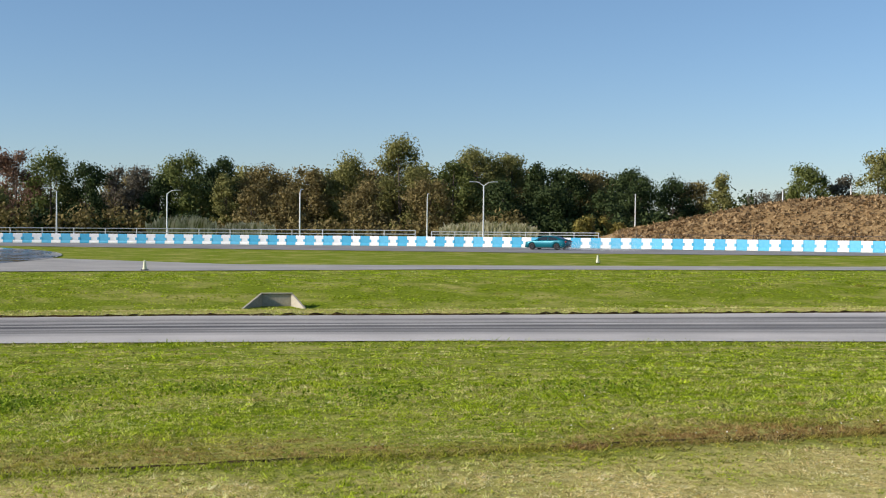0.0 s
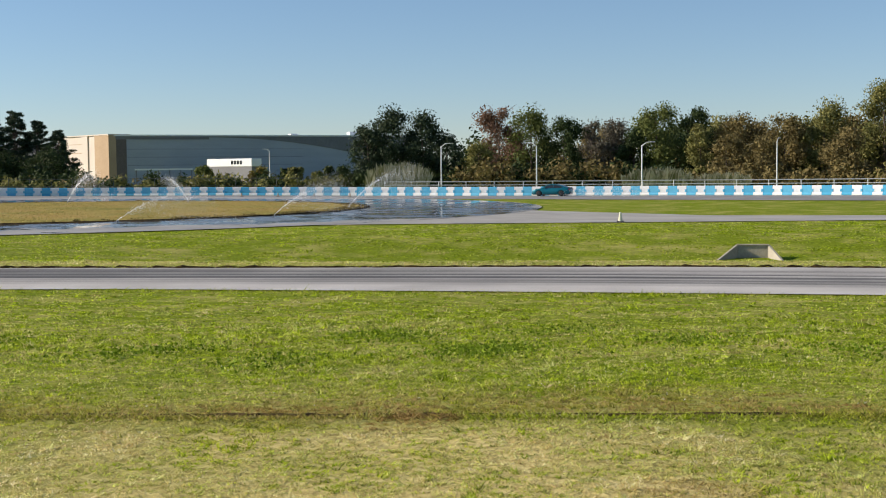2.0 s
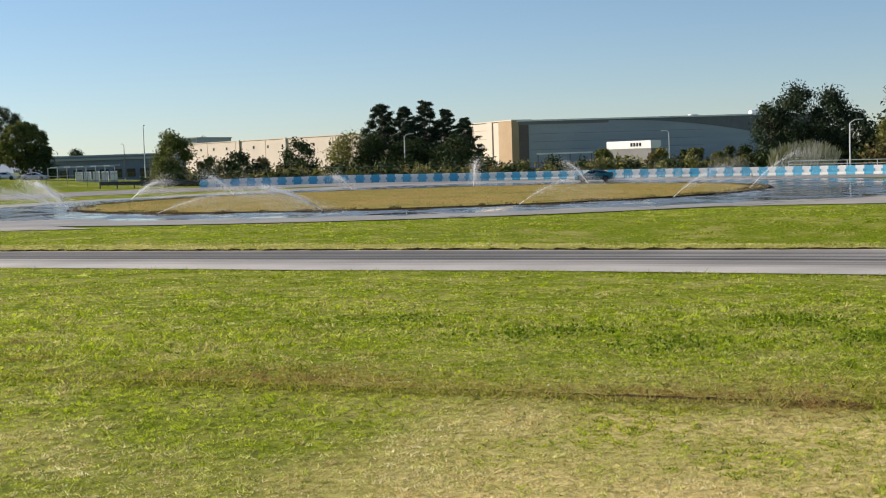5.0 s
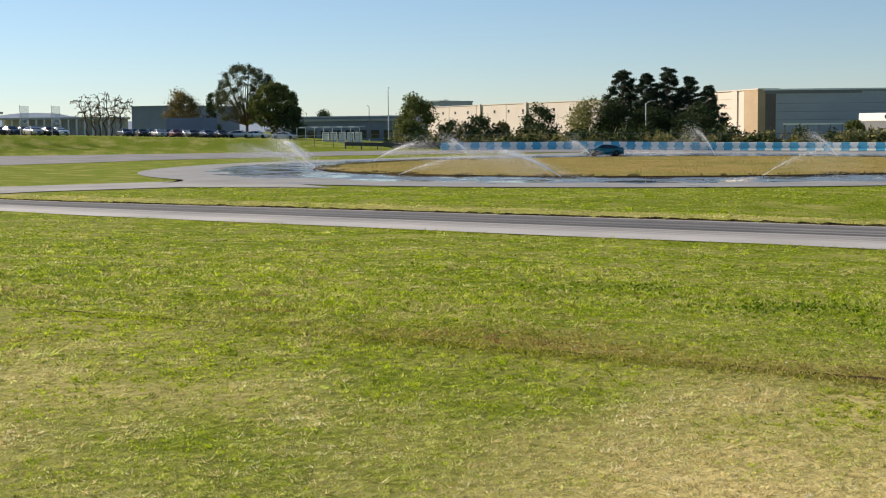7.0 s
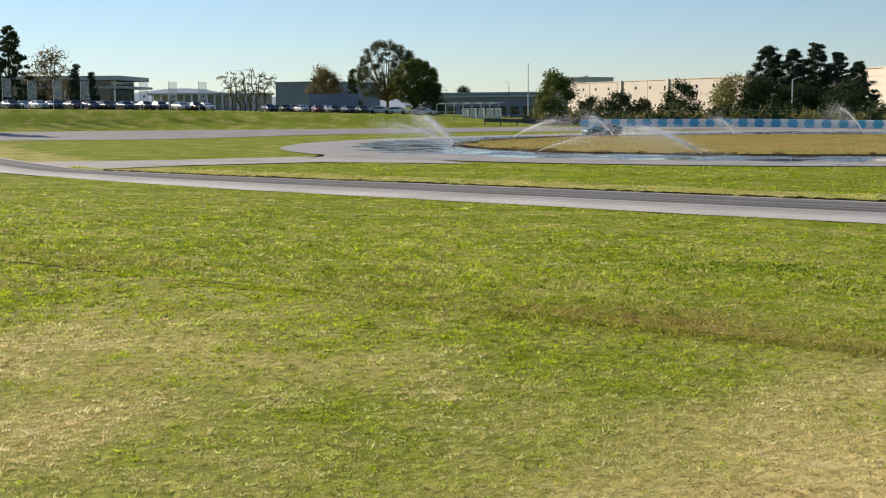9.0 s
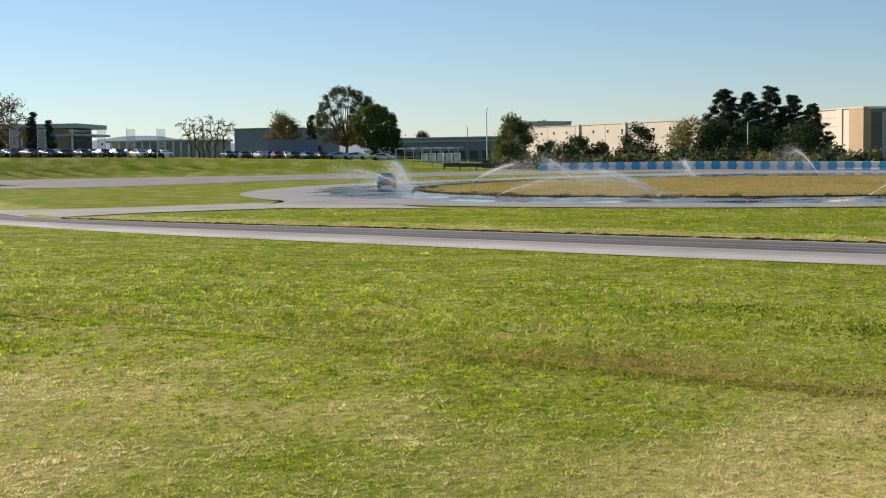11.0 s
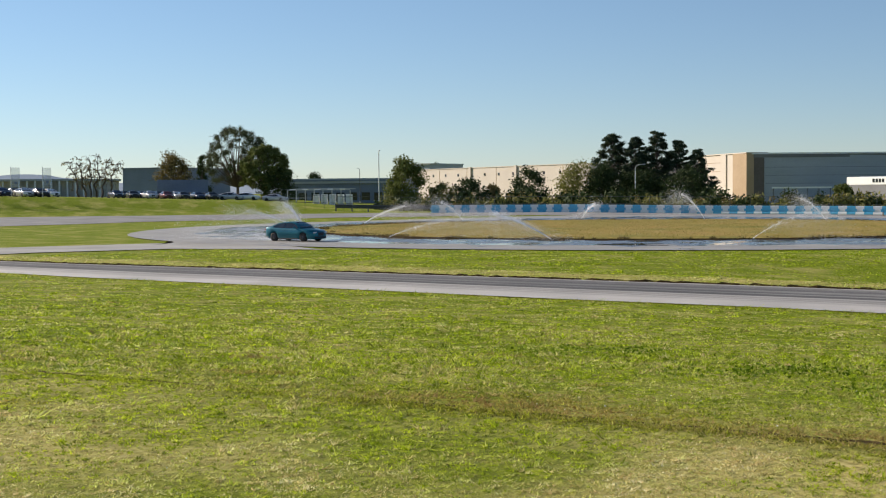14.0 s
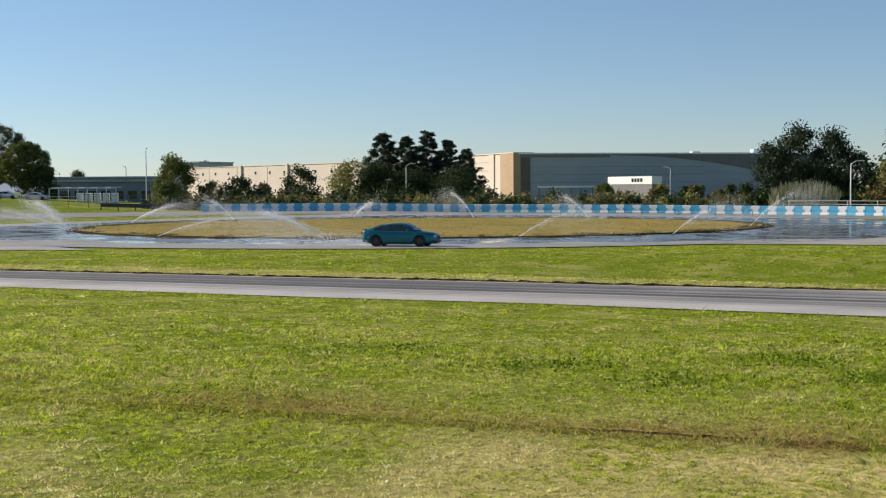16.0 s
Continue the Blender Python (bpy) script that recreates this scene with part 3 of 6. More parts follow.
# ---- lamp posts ----
def street_lamp(az, d, top_el, arms, mat="pole_white", arm_az=60.0, name="street_lamp", label="white street lamp with a bent arm behind the barrier"):
    x, y = polar(az, d)
    z = ground_z(x, y)
    top = EYE + d * math.tan(radians(top_el)) - z
    root = empty(name, x, y, z)
    tagged(root, label, "street lamp", "street lamps round the track")
    bm = bmesh.new()
    tube(bm, (0, 0, -0.2), (0, 0, top), 0.11, 0.07, 10)
    part("pole", bm, M[mat], root)
    bm = bmesh.new()
    tube(bm, (0, 0, 0), (0, 0, 0.45), 0.2, 0.17, 8)
    part("base", bm, M["galvanised"], root)
    for k in range(arms):
        a = radians(arm_az + 180 * k)
        ux, uy = math.sin(a), math.cos(a)
        bm = bmesh.new()
        tube(bm, (0, 0, top - 0.06), (0.6 * ux, 0.6 * uy, top + 0.36), 0.05, 0.042, 8)
        tube(bm, (0.6 * ux, 0.6 * uy, top + 0.36), (1.15 * ux, 1.15 * uy, top + 0.42), 0.042, 0.038, 8)
        arm = part("arm", bm, M[mat], root)
        bm = boxed(-0.13, -0.30, -0.06, 0.13, 0.30, 0.06, bevel=0.04)
        bm.transform(Matrix.Translation((1.4 * ux, 1.4 * uy, top + 0.41)) @ Matrix.Rotation(-a, 4, "Z"))
        part("lamp_head", bm, M["galvanised"], arm)
    return root


street_lamp(-20.52, 178, 0.95, 1)
street_lamp(-16.38, 174, 0.94, 1, arm_az=-100)
street_lamp(-11.86, 172, 0.90, 1, arm_az=75)
street_lamp(-6.22, 166, 1.0, 1, arm_az=5)
street_lamp(-0.7, 176, 0.86, 1, arm_az=5)
street_lamp(1.75, 156, 1.38, 2, arm_az=92, label="tall white twin-armed street lamp behind the barrier")
street_lamp(8.3, 186, 0.9, 1, arm_az=8)
street_lamp(-39.33, 226, 1.02, 1, arm_az=55, label="white street lamp with a bent arm before the dark pines")
street_lamp(-27.93, 280, 0.82, 1, arm_az=-95)
street_lamp(-50.42, 228, 1.7, 1, arm_az=125, label="tall white lamp pole at the end of the wall")
street_lamp(-51.25, 330, 0.98, 1, arm_az=150, mat="dark_metal", label="thin dark lamp pole beside the low building")


# ---- trees ----
def crown_quads(rng, centers, radii, count, size, flat=0.75):
    n = count
    share = np.cumsum(np.asarray(radii, float) ** 2)
    k = np.minimum(np.searchsorted(share / share[-1], rng.random(n)), len(centers) - 1)
    v = rng.normal(size=(n, 3))
    v /= np.linalg.norm(v, axis=1, keepdims=True)
    r = radii[k] * np.minimum(1.08, 0.25 + 0.5 * np.abs(rng.normal(size=n)))
    c = centers[k] + v * r[:, None] * np.array([1, 1, flat])
    a = rng.normal(size=(n, 3))
    a /= np.linalg.norm(a, axis=1, keepdims=True)
    b = np.cross(a, v + 0.4 * rng.normal(size=(n, 3)))
    b /= np.linalg.norm(b, axis=1, keepdims=True) + 1e-6
    s = size * (0.55 + 0.9 * rng.random(n))
    a, b = a * s[:, None], b * s[:, None] * 0.7
    return np.stack([c - a, c + 0.9 * a - b, c + 0.5 * a + b], 1)


def tree(az, d, top_el, width, kind, leaf="leaf_dark", seed=0, dens=1.0, label="", base=0.06, name="tree", category="tree", leaf_size=0.19):
    """A tree: tapered trunk, limbs and a crown of leaf clumps. width in degrees of arc."""
    rng = np.random.default_rng(1000 + seed)
    x, y = polar(az, d)
    z = ground_z(x, y)
    h = EYE + d * math.tan(radians(top_el)) - z
    w = d * radians(width) / 2 * (1.0 if kind == "shrub" else 1.15)
    root = empty(name, x, y, z)
    tagged(root, label, category)
    trunk = bmesh.new()
    tips = []
    r0 = max(0.12, h * 0.022)
    if kind == "shrub":
        for i in range(7):
            a, l = rng.uniform(0, 6.28), rng.uniform(0.4, 0.85)
            e = (math.cos(a) * w * 0.6 * l, math.sin(a) * w * 0.6 * l, h * l * 0.8)
            tube(trunk, (0, 0, -0.1), e, 0.05, 0.02, 5)
        n = 10
        cx = np.stack([rng.uniform(-0.75, 0.75, n) * w, rng.uniform(-0.6, 0.6, n) * w, rng.uniform(0.2, 0.72, n) * h], 1)
        cr = rng.uniform(0.25, 0.42, n) * min(w, h)
        tips = cx
    else:
        lean = rng.normal(size=2) * 0.02 * h
        pts = [(lean[0] * t * t, lean[1] * t * t, h * 0.93 * t) for t in np.linspace(0, 1, 7)]
        pts[0] = (0, 0, -0.3)
        for i in range(6):
            tube(trunk, pts[i], pts[i + 1], r0 * (1 - i / 6.6), r0 * (1 - (i + 1) / 6.6), 7)
        n = {"pine": 150, "bare": 36, "cone": 28, "dome": 130}.get(kind, 38)
        cx, cr = [], []
        for i in range(n):
            t = base + (1 - base) * (i + rng.random()) / n
            a = rng.uniform(0, 6.28)
            if kind == "pine":
                prof = (1.25 - 1.08 * ((t - base) / (1 - base)) ** 1.25) * (0.6 + 0.5 * rng.random())
            elif kind == "cone":
                prof = 1.05 - 0.9 * ((t - base) / (1 - base))
            else:
                q = (t - base) / (1 - base)
                prof = math.sqrt(max(0.0, 1 - (2 * q - 0.8) ** 2 / 1.55)) * (0.8 + 0.3 * rng.random())
            rr = w * prof * (0.25 + 0.6 * math.sqrt(rng.random()))
            tipz = t * h * 0.97
            e = np.array([math.cos(a) * rr, math.sin(a) * rr, tipz])
            if kind == "dome":
                up = -0.45 + 1.45 * (i + rng.random()) / n
                out = math.sqrt(max(0.05, 1 - up * up)) * (0.72 + 0.28 * rng.random())
                e = np.array([math.cos(a) * w * out, math.sin(a) * w * out, h * (0.46 + 0.51 * up * (0.86 + 0.14 * rng.random()))])
                t = 0.35
            s0 = pts[min(5, int(max(0.12, t - 0.18) * 6))]
            tube(trunk, s0, e, r0 * (0.55 if kind == "bare" else 0.30) * (1.1 - t), 0.06 if kind == "bare" else 0.02, 5)
            cx.append(e)
            cr.append(max(0.5, w * {"pine": 0.36, "dome": 0.36}.get(kind, 1.0) * (0.28 + 0.22 * rng.random()) * ((1.35 - 0.6 * t) if kind in ('pine', 'cone') else 1.0)))
            if kind in ("bare", "dome"):
                for _ in range(3):
                    f = e + rng.normal(size=3) * w * (0.08 if kind == "dome" else 0.22)
                    tube(trunk, tuple(e), tuple(f), 0.06, 0.02, 4)
        cx.append(np.array([lean[0], lean[1], h * 0.95]))
        cr.append(max(0.4, h * 0.05))
        cx, cr = np.array(cx), np.array(cr)
    part("trunk", trunk, M["bark"], root)
    cnt = int(dens * min(17000, max(2600, 190 * h * w)))
    flat = 0.5 if kind == "pine" else 0.85
    q = crown_quads(rng, np.asarray(cx), np.asarray(cr), cnt, leaf_size, flat)
    q[:, :, 2] = np.maximum(q[:, :, 2], 0.05)
    soup("crown", q, M[leaf], root)
    return root


def gnarled_tree(az, d, top_el, width):
    """A leafless old tree: several twisting stems, each with a drooping head of twigs."""
    rng = np.random.default_rng(322)
    x, y = polar(az, d)
    z = ground_z(x, y)
    h, w = EYE + d * math.tan(radians(top_el)) - z, d * radians(width) / 2
    root = empty("tree", x, y, z, -az)
    tagged(root, "leafless gnarled tree with drooping twigs beside the car park", "tree")
    wood, heads = bmesh.new(), []
    for k in range(6):
        foot = np.array([w * (-0.75 + 0.30 * k) * 0.7, rng.uniform(-1, 1), -0.2])
        top = np.array([w * (-0.9 + 0.36 * k), rng.uniform(-2, 2), h * rng.uniform(0.72, 0.98)])
        p = [foot + (top - foot) * q + np.array([rng.normal() * 0.35, rng.normal() * 0.3, 0]) * math.sin(3.14 * q) for q in np.linspace(0, 1, 7)]
        for q in range(6):
            tube(wood, tuple(p[q]), tuple(p[q + 1]), 0.22 - 0.028 * q, 0.192 - 0.028 * q, 6)
        for q in range(34):
            s0 = p[int(rng.integers(3, 7))]
            out = np.array([np.clip(rng.normal(), -1.5, 1.5) * w * 0.13, rng.normal() * w * 0.13, abs(rng.normal()) * 0.5])
            e = s0 + out
            f = e + out * 0.5 + np.array([0, 0, -abs(rng.normal()) * 1.3])
            tube(wood, tuple(s0), tuple(e), 0.06, 0.04, 5)
            tube(wood, tuple(e), tuple(f), 0.04, 0.015, 4)
            heads.append(f)
    part("trunk", wood, M["bark"], root)
    q = crown_quads(rng, np.array(heads), np.full(len(heads), 0.5), 900, 0.14, 0.8)
    soup("crown", q, M["leaf_brown"], root, "few brown leaves left on the twigs")


def T(az, d, el, w, kind, leaf, label, **k):
    T.n += 1
    return tree(az, d, el, w, kind, leaf, seed=T.n, label=label, **k)


T.n = 0
DECID = "tall broadleaf tree in early autumn leaf behind the barrier"
DARK = "dark evergreen tree in the wood behind the barrier"
RUST = "half-bare russet tree in the wood behind the barrier"
OLIV = "olive-brown autumn tree in the wood behind the barrier"
PINE = "dark pine tree before the warehouses"
# wood along the back of the track
for b_az, b_el, b_leaf in ((-13.6, 1.6, "leaf_brown"), (-10.4, 1.7, "leaf_dark"), (-8.6, 1.8, "leaf_olive"), (-6.8, 1.75, "leaf_brown"), (-5.1, 1.8, "leaf_olive"),
                           (-3.2, 1.9, "leaf_brown"), (-0.7, 2.1, "leaf_olive"), (0.9, 2.2, "leaf_dark"), (3.0, 2.2, "leaf_brown"), (4.6, 2.0, "leaf_dark"), (6.2, 1.9, "leaf_brown"), (7.8, 1.8, "leaf_dark")):
    tree(b_az, 242, b_el, 2.5, "broad", b_leaf, seed=700 + int(b_az * 10), dens=0.6, label="thick olive-brown tree deep in the wood", leaf_size=0.26)
T(-18.0, 226, 2.52, 2.3, "bare", "leaf_russet", RUST, dens=0.7)
T(-16.6, 224, 2.36, 2.2, "broad", "leaf_green", DECID, dens=0.8)
T(-15.2, 220, 2.03, 1.9, "broad", "leaf_dark", DARK)
T(-14.0, 232, 1.92, 1.4, "bare", "leaf_grey", RUST, dens=0.5)
T(-13.0, 226, 1.95, 1.7, "bare", "leaf_grey", OLIV, dens=0.7)
T(-12.2, 222, 1.5, 1.6, "broad", "leaf_dark", DARK)
T(-11.2, 224, 2.46, 2.4, "broad", "leaf_green", DECID)
T(-9.6, 228, 2.36, 2.1, "broad", "leaf_dark", DARK)
T(-9.4, 216, 1.72, 1.1, "broad", "leaf_olive", OLIV)
T(-7.7, 226, 1.98, 2.2, "broad", "leaf_brown", OLIV)
T(-8.3, 214, 1.2, 1.6, "broad", "leaf_brown", RUST)
T(-5.9, 224, 2.01, 2.0, "broad", "leaf_brown", OLIV)
T(-6.8, 212, 1.1, 1.8, "broad", "leaf_brown", RUST)
T(-4.3, 226, 2.42, 2.3, "broad", "leaf_olive", OLIV)
T(-3.4, 213, 1.4, 2.0, "broad", "leaf_brown", RUST)
T(-1.9, 224, 3.2, 2.4, "broad", "leaf_olive", DECID)
T(-0.6, 212, 1.5, 2.0, "broad", "leaf_brown", OLIV)
T(0.4, 222, 2.35, 1.9, "broad", "leaf_green", DECID)
T(1.5, 226, 2.9, 2.5, "broad", "leaf_olive", DECID)
T(2.9, 228, 2.7, 1.7, "broad", "leaf_olive", OLIV)
T(4.0, 224, 2.34, 1.6, "cone", "leaf_dark", DARK)
T(2.6, 212, 1.5, 2.0, "broad", "leaf_dark", DARK)
T(5.3, 226, 1.98, 1.9, "broad", "leaf_dark", DARK)
T(6.5, 228, 1.85, 1.6, "broad", "leaf_brown", OLIV)
T(4.7, 214, 1.3, 2.0, "broad", "leaf_dark", DARK)
T(8.3, 222, 1.9, 2.0, "broad", "leaf_dark", DARK)
T(7.0, 214, 1.1, 1.8, "broad", "leaf_dark", DARK)
T(9.9, 228, 1.6, 1.8, "broad", "leaf_dark", DARK)
T(10.8, 230, 1.52, 1.6, "broad", "leaf_brown", OLIV)
T(11.9, 226, 1.88, 1.5, "cone", "leaf_olive", OLIV)
T(13.4, 300, 1.08, 1.6, "bare", "leaf_grey", RUST, dens=0.5)
T(14.4, 300, 1.15, 1.6, "bare", "leaf_grey", RUST, dens=0.6)
T(15.5, 236, 2.17, 1.9, "broad", "leaf_green", DECID)
T(16.8, 240, 1.76, 1.6, "bare", "leaf_grey", OLIV, dens=0.8)
T(18.3, 234, 2.75, 2.0, "broad", "leaf_olive", DECID)
T(20.0, 236, 2.6, 2.2, "broad", "leaf_green", DECID)
# dark evergreens between wood and warehouse
T(-23.7, 216, 1.8, 1.7, "broad", "leaf_pine", DARK, base=0.05)
T(-22.6, 218, 2.45, 2.3, "broad", "leaf_pine", DARK, base=0.05)
T(-21.3, 216, 2.3, 1.9, "broad", "leaf_pine", DARK, base=0.05)
T(-20.3, 214, 1.4, 1.4, "broad", "leaf_pine", DARK, base=0.05)
T(-18.9, 212, 1.0, 1.5, "broad", "leaf_olive", OLIV, base=0.03)
# pines before the warehouses
T(-40.3, 252, 2.5, 2.5, "pine", "leaf_pine", PINE, base=0.2, dens=1.5, leaf_size=0.15)
T(-39.3, 250, 2.36, 2.1, "pine", "leaf_pine", PINE, base=0.2, dens=1.5, leaf_size=0.15)
T(-38.4, 252, 2.6, 2.2, "pine", "leaf_pine", PINE, base=0.2, dens=1.5, leaf_size=0.15)
T(-37.5, 250, 2.2, 2.0, "pine", "leaf_pine", PINE, base=0.2, dens=1.5, leaf_size=0.15)
T(-36.7, 248, 1.78, 1.9, "pine", "leaf_pine", PINE, base=0.2, dens=1.5, leaf_size=0.15)
T(-41.8, 244, 1.15, 2.0, "broad", "leaf_olive", "thin olive tree beside the dark pines", dens=0.6)
T(-40.7, 242, 1.0, 1.6, "broad", "leaf_dark", DARK, base=0.05)
T(-37.4, 240, 0.75, 2.4, "broad", "leaf_dark", DARK, base=0.03)
T(-39.2, 241, 0.8, 2.0, "broad", "leaf_dark", DARK, base=0.03)
BUSH = "rounded green tree before the long cream building"
T(-43.9, 232, 0.95, 1.5, "broad", "leaf_dark", BUSH, base=0.05)
T(-46.5, 230, 0.55, 1.4, "broad", "leaf_dark", BUSH, base=0.04)
T(-47.8, 230, 0.32, 1.2, "broad", "leaf_olive", BUSH, base=0.04)
T(-45.5, 230, 0.24, 0.9, "broad", "leaf_brown", BUSH, base=0.04)
T(-49.3, 232, 1.33, 1.65, "broad", "leaf_green", "round green broadleaf tree beside the lamp pole", base=0.1, dens=1.5)
# trees over the car park
T(-56.5, 285, 2.95, 2.5, "dome", "leaf_ash", "large half-bare rounded tree beside the parked cars", dens=1.1, leaf_size=0.14)
T(-55.35, 275, 2.15, 1.9, "dome", "leaf_green", "broad olive-green tree beside the parked cars", base=0.05, dens=2.6)
T(-54.8, 272, 1.1, 1.6, "broad", "leaf_dark", "low dark tree at the end of the car park", base=0.02)
T(-59.2, 330, 1.65, 1.5, "bare", "leaf_brown", "brown half-bare tree behind the car park", dens=0.9)
T(-58.0, 300, 1.65, 0.7, "cone", "leaf_dark", "narrow dark conifer behind the car park")
gnarled_tree(-62.5, 262, 1.70, 2.1)
T(-72.2, 246, 3.5, 2.2, "pine", "leaf_dark", "tall dark pine beside the car park", dens=0.8)
T(-70.6, 250, 2.4, 1.9, "bare", "leaf_brown", "bare tree beside the pavilion", dens=0.3)
T(-69.6, 244, 1.9, 0.8, "cone", "leaf_pine", "narrow conifer beside the pavilion")
T(-69.0, 244, 1.55, 0.7, "cone", "leaf_pine", "narrow conifer beside the pavilion")
T(-73.5, 246, 3.2, 2.6, "pine", "leaf_dark", "tall dark pine beside the car park", dens=0.8)
T(-77.6, 212, 4.6, 3.0, "pine", "leaf_dark", "tall dark pine on the bank beside the track", dens=1.0)
T(-79.5, 214, 4.2, 3.0, "pine", "leaf_dark", "tall dark pine on the bank beside the track", dens=1.0)
T(-53.2, 420, 0.85, 0.8, "broad", "leaf_dark", "small distant tree behind the low building")
T(-47.9, 560, 1.25, 0.5, "broad", "leaf_dark", "small distant tree over the long roof")
# shrubs before the grey warehouse
SH = "autumn shrub before the grey warehouse"
T(-30.8, 224, 0.46, 1.1, "shrub", "leaf_green", SH, name="shrub", category="shrub")
T(-28.4, 222, 0.5, 1.2, "shrub", "leaf_yellow", SH, name="shrub", category="shrub")
T(-26.9, 222, 0.36, 0.95, "shrub", "leaf_olive", SH, name="shrub", category="shrub")
T(-25.7, 220, 0.40, 0.9, "shrub", "leaf_olive", SH, name="shrub", category="shrub")
T(-25.0, 218, 0.46, 1.4, "shrub", "leaf_dark", SH, name="shrub", category="shrub")
T(-24.3, 214, 0.1, 1.6, "shrub", "leaf_dark", SH, name="shrub", category="shrub")
T(9.0, 196, -0.08, 1.4, "shrub", "leaf_yellow", "bright yellow-green shrub behind the barrier", name="shrub", category="shrub")
T(7.5, 196, 0.02, 1.3, "shrub", "leaf_yellow", "bright yellow-green shrub behind the barrier", name="shrub", category="shrub")
T(6.4, 196, 0.25, 1.6, "shrub", "leaf_yellow", "bright yellow-green shrub behind the barrier", name="shrub", category="shrub")


def thicket(az0, az1, d0, d1, top_el, leaf, count, seed, label, size=0.32, low=0.0, name="thicket", category="undergrowth"):
    """A belt of undergrowth as one mass of leaf clumps with an uneven top."""
    rng = np.random.default_rng(seed)
    span = max(2, int((az1 - az0) * 2.2))
    n = span * 4
    az, d = rng.uniform(az0, az1, n), rng.uniform(d0, d1, n)
    top = EYE + d * np.tan(np.radians(top_el)) - height(d * np.sin(np.radians(az)), d * np.cos(np.radians(az)))
    hh = np.maximum(0.6, top * rng.uniform(0.35, 1.0, n))
    x, y = d * np.sin(np.radians(az)), d * np.cos(np.radians(az))
    c = np.stack([x, y, height(x, y) + hh * rng.uniform(low, 0.75, n)], 1)
    r = np.minimum(hh * 0.42 + 0.3, 3.2)
    q = crown_quads(rng, c, r, count, size, 0.9)
    q[:, :, 2] = np.maximum(q[:, :, 2], 0.05)
    ob = soup(name, q, M[leaf])
    return tagged(ob, label, category, kind="stuff")


thicket(-24, 13, 232, 250, 1.75, "leaf_dark", 30000, 1, "deep shaded wood of mixed trees", 0.36)
thicket(-19, 8, 230, 246, 1.7, "leaf_brown", 22000, 9, "autumn-brown wood of mixed trees", 0.32)
thicket(-20, 4, 204, 212, 0.35, "leaf_brown", 15000, 2, "brown autumn undergrowth at the wood's edge")
thicket(-24, -10, 206, 214, 0.3, "leaf_dark", 9000, 3, "dark undergrowth at the wood's edge")
thicket(3, 12, 206, 216, 0.3, "leaf_dark", 9000, 4, "dark undergrowth at the wood's edge")
thicket(-50.5, -24.5, 212, 222, -0.02, "leaf_dark", 12000, 5, "dark green hedge behind the barrier wall")
thicket(-50.5, -24.5, 211, 220, -0.08, "leaf_olive", 9000, 15, "olive hedge behind the barrier wall")
thicket(-50, -25, 216, 226, 0.05, "leaf_brown", 3500, 6, "patchy brown hedge before the warehouses")
thicket(-47, -35, 222, 230, 0.25, "leaf_dark", 8000, 7, "dark green hedge below the pines")
thicket(12, 24, 280, 310, 1.0, "leaf_grey", 9000, 8, "hazy distant wood over the earth mound", 0.5)


def reeds(az0, az1, d, top_el, count, seed):
    """A stand of tall plumed grass: thin leaning blades with feathery heads."""
    rng = np.random.default_rng(seed)
    az = rng.uniform(az0, az1, count)
    dd = d + rng.uniform(-1.5, 1.5, count)
    x, y = dd * np.sin(np.radians(az)), dd * np.cos(np.radians(az))
    z = height(x, y)
    mid = (az0 + az1) / 2
    env = 0.65 + 0.35 * np.sqrt(np.clip(1 - ((az - mid) / (az1 - az0) * 2) ** 2, 0, 1))
    env = env * (0.84 + 0.16 * np.sin(az * 9.0 + seed) * np.sin(az * 23.0 + 2 * seed))
    h = (EYE + d * math.tan(radians(top_el)) - z) * env * rng.uniform(0.45, 1.12, count)
    b = np.stack([x, y, z], 1)
    lean = np.stack([rng.normal(size=count) * 0.16 + 0.10, rng.normal(size=count) * 0.12, np.ones(count)], 1) * h[:, None]
    side = np.stack([np.cos(np.radians(az)), -np.sin(np.radians(az)), np.zeros(count)], 1) * rng.uniform(0.04, 0.13, count)[:, None]
    q = np.stack([b - side, b + side, b + lean * 0.75 + side * 1.6, b + lean, b + lean * 0.75 - side * 1.6], 1)
    ob = soup("reeds", q, M["reed"])
    return tagged(ob, "stand of pale plumed grass behind the barrier", "tall grass", kind="stuff")


reeds(-12.6, -9.9, 190, -0.05, 3200, 1)
reeds(-0.1, 4.0, 188, -0.18, 3800, 2)
reeds(-23.7, -21.2, 190, 0.27, 4000, 3)
reeds(-9.6, -7.4, 192, -0.25, 1600, 4)


# ---- earth mound ----
M["mound"] = material("mound", [(0.3, (0.15, 0.09, 0.04)), (0.5, (0.29, 0.19, 0.085)), (0.72, (0.42, 0.31, 0.16))], 0.3, 2.5, 0.95, bump=1.0, dist=0.3, spec=0.1)
M["mound_tuft"] = leaves("mound_tuft", (0.14, 0.085, 0.036), (0.44, 0.31, 0.16), 0.8)
CREST_AZ = [6.5, 7.7, 10.1, 12.5, 14.8, 18.6, 26, 34]
CREST_Z = [0.3, 1.5, 2.9, 4.4, 5.5, 6.0, 6.6, 6.8]


def mound_z(az, d):
    wd = np.interp(az, WALL_AZ, WALL_D)
    c = np.interp(az, CREST_AZ, CREST_Z)
    return c * smooth01(wd + 5, wd + 32, d) * (1 - 0.6 * smooth01(wd + 40, wd + 75, d))


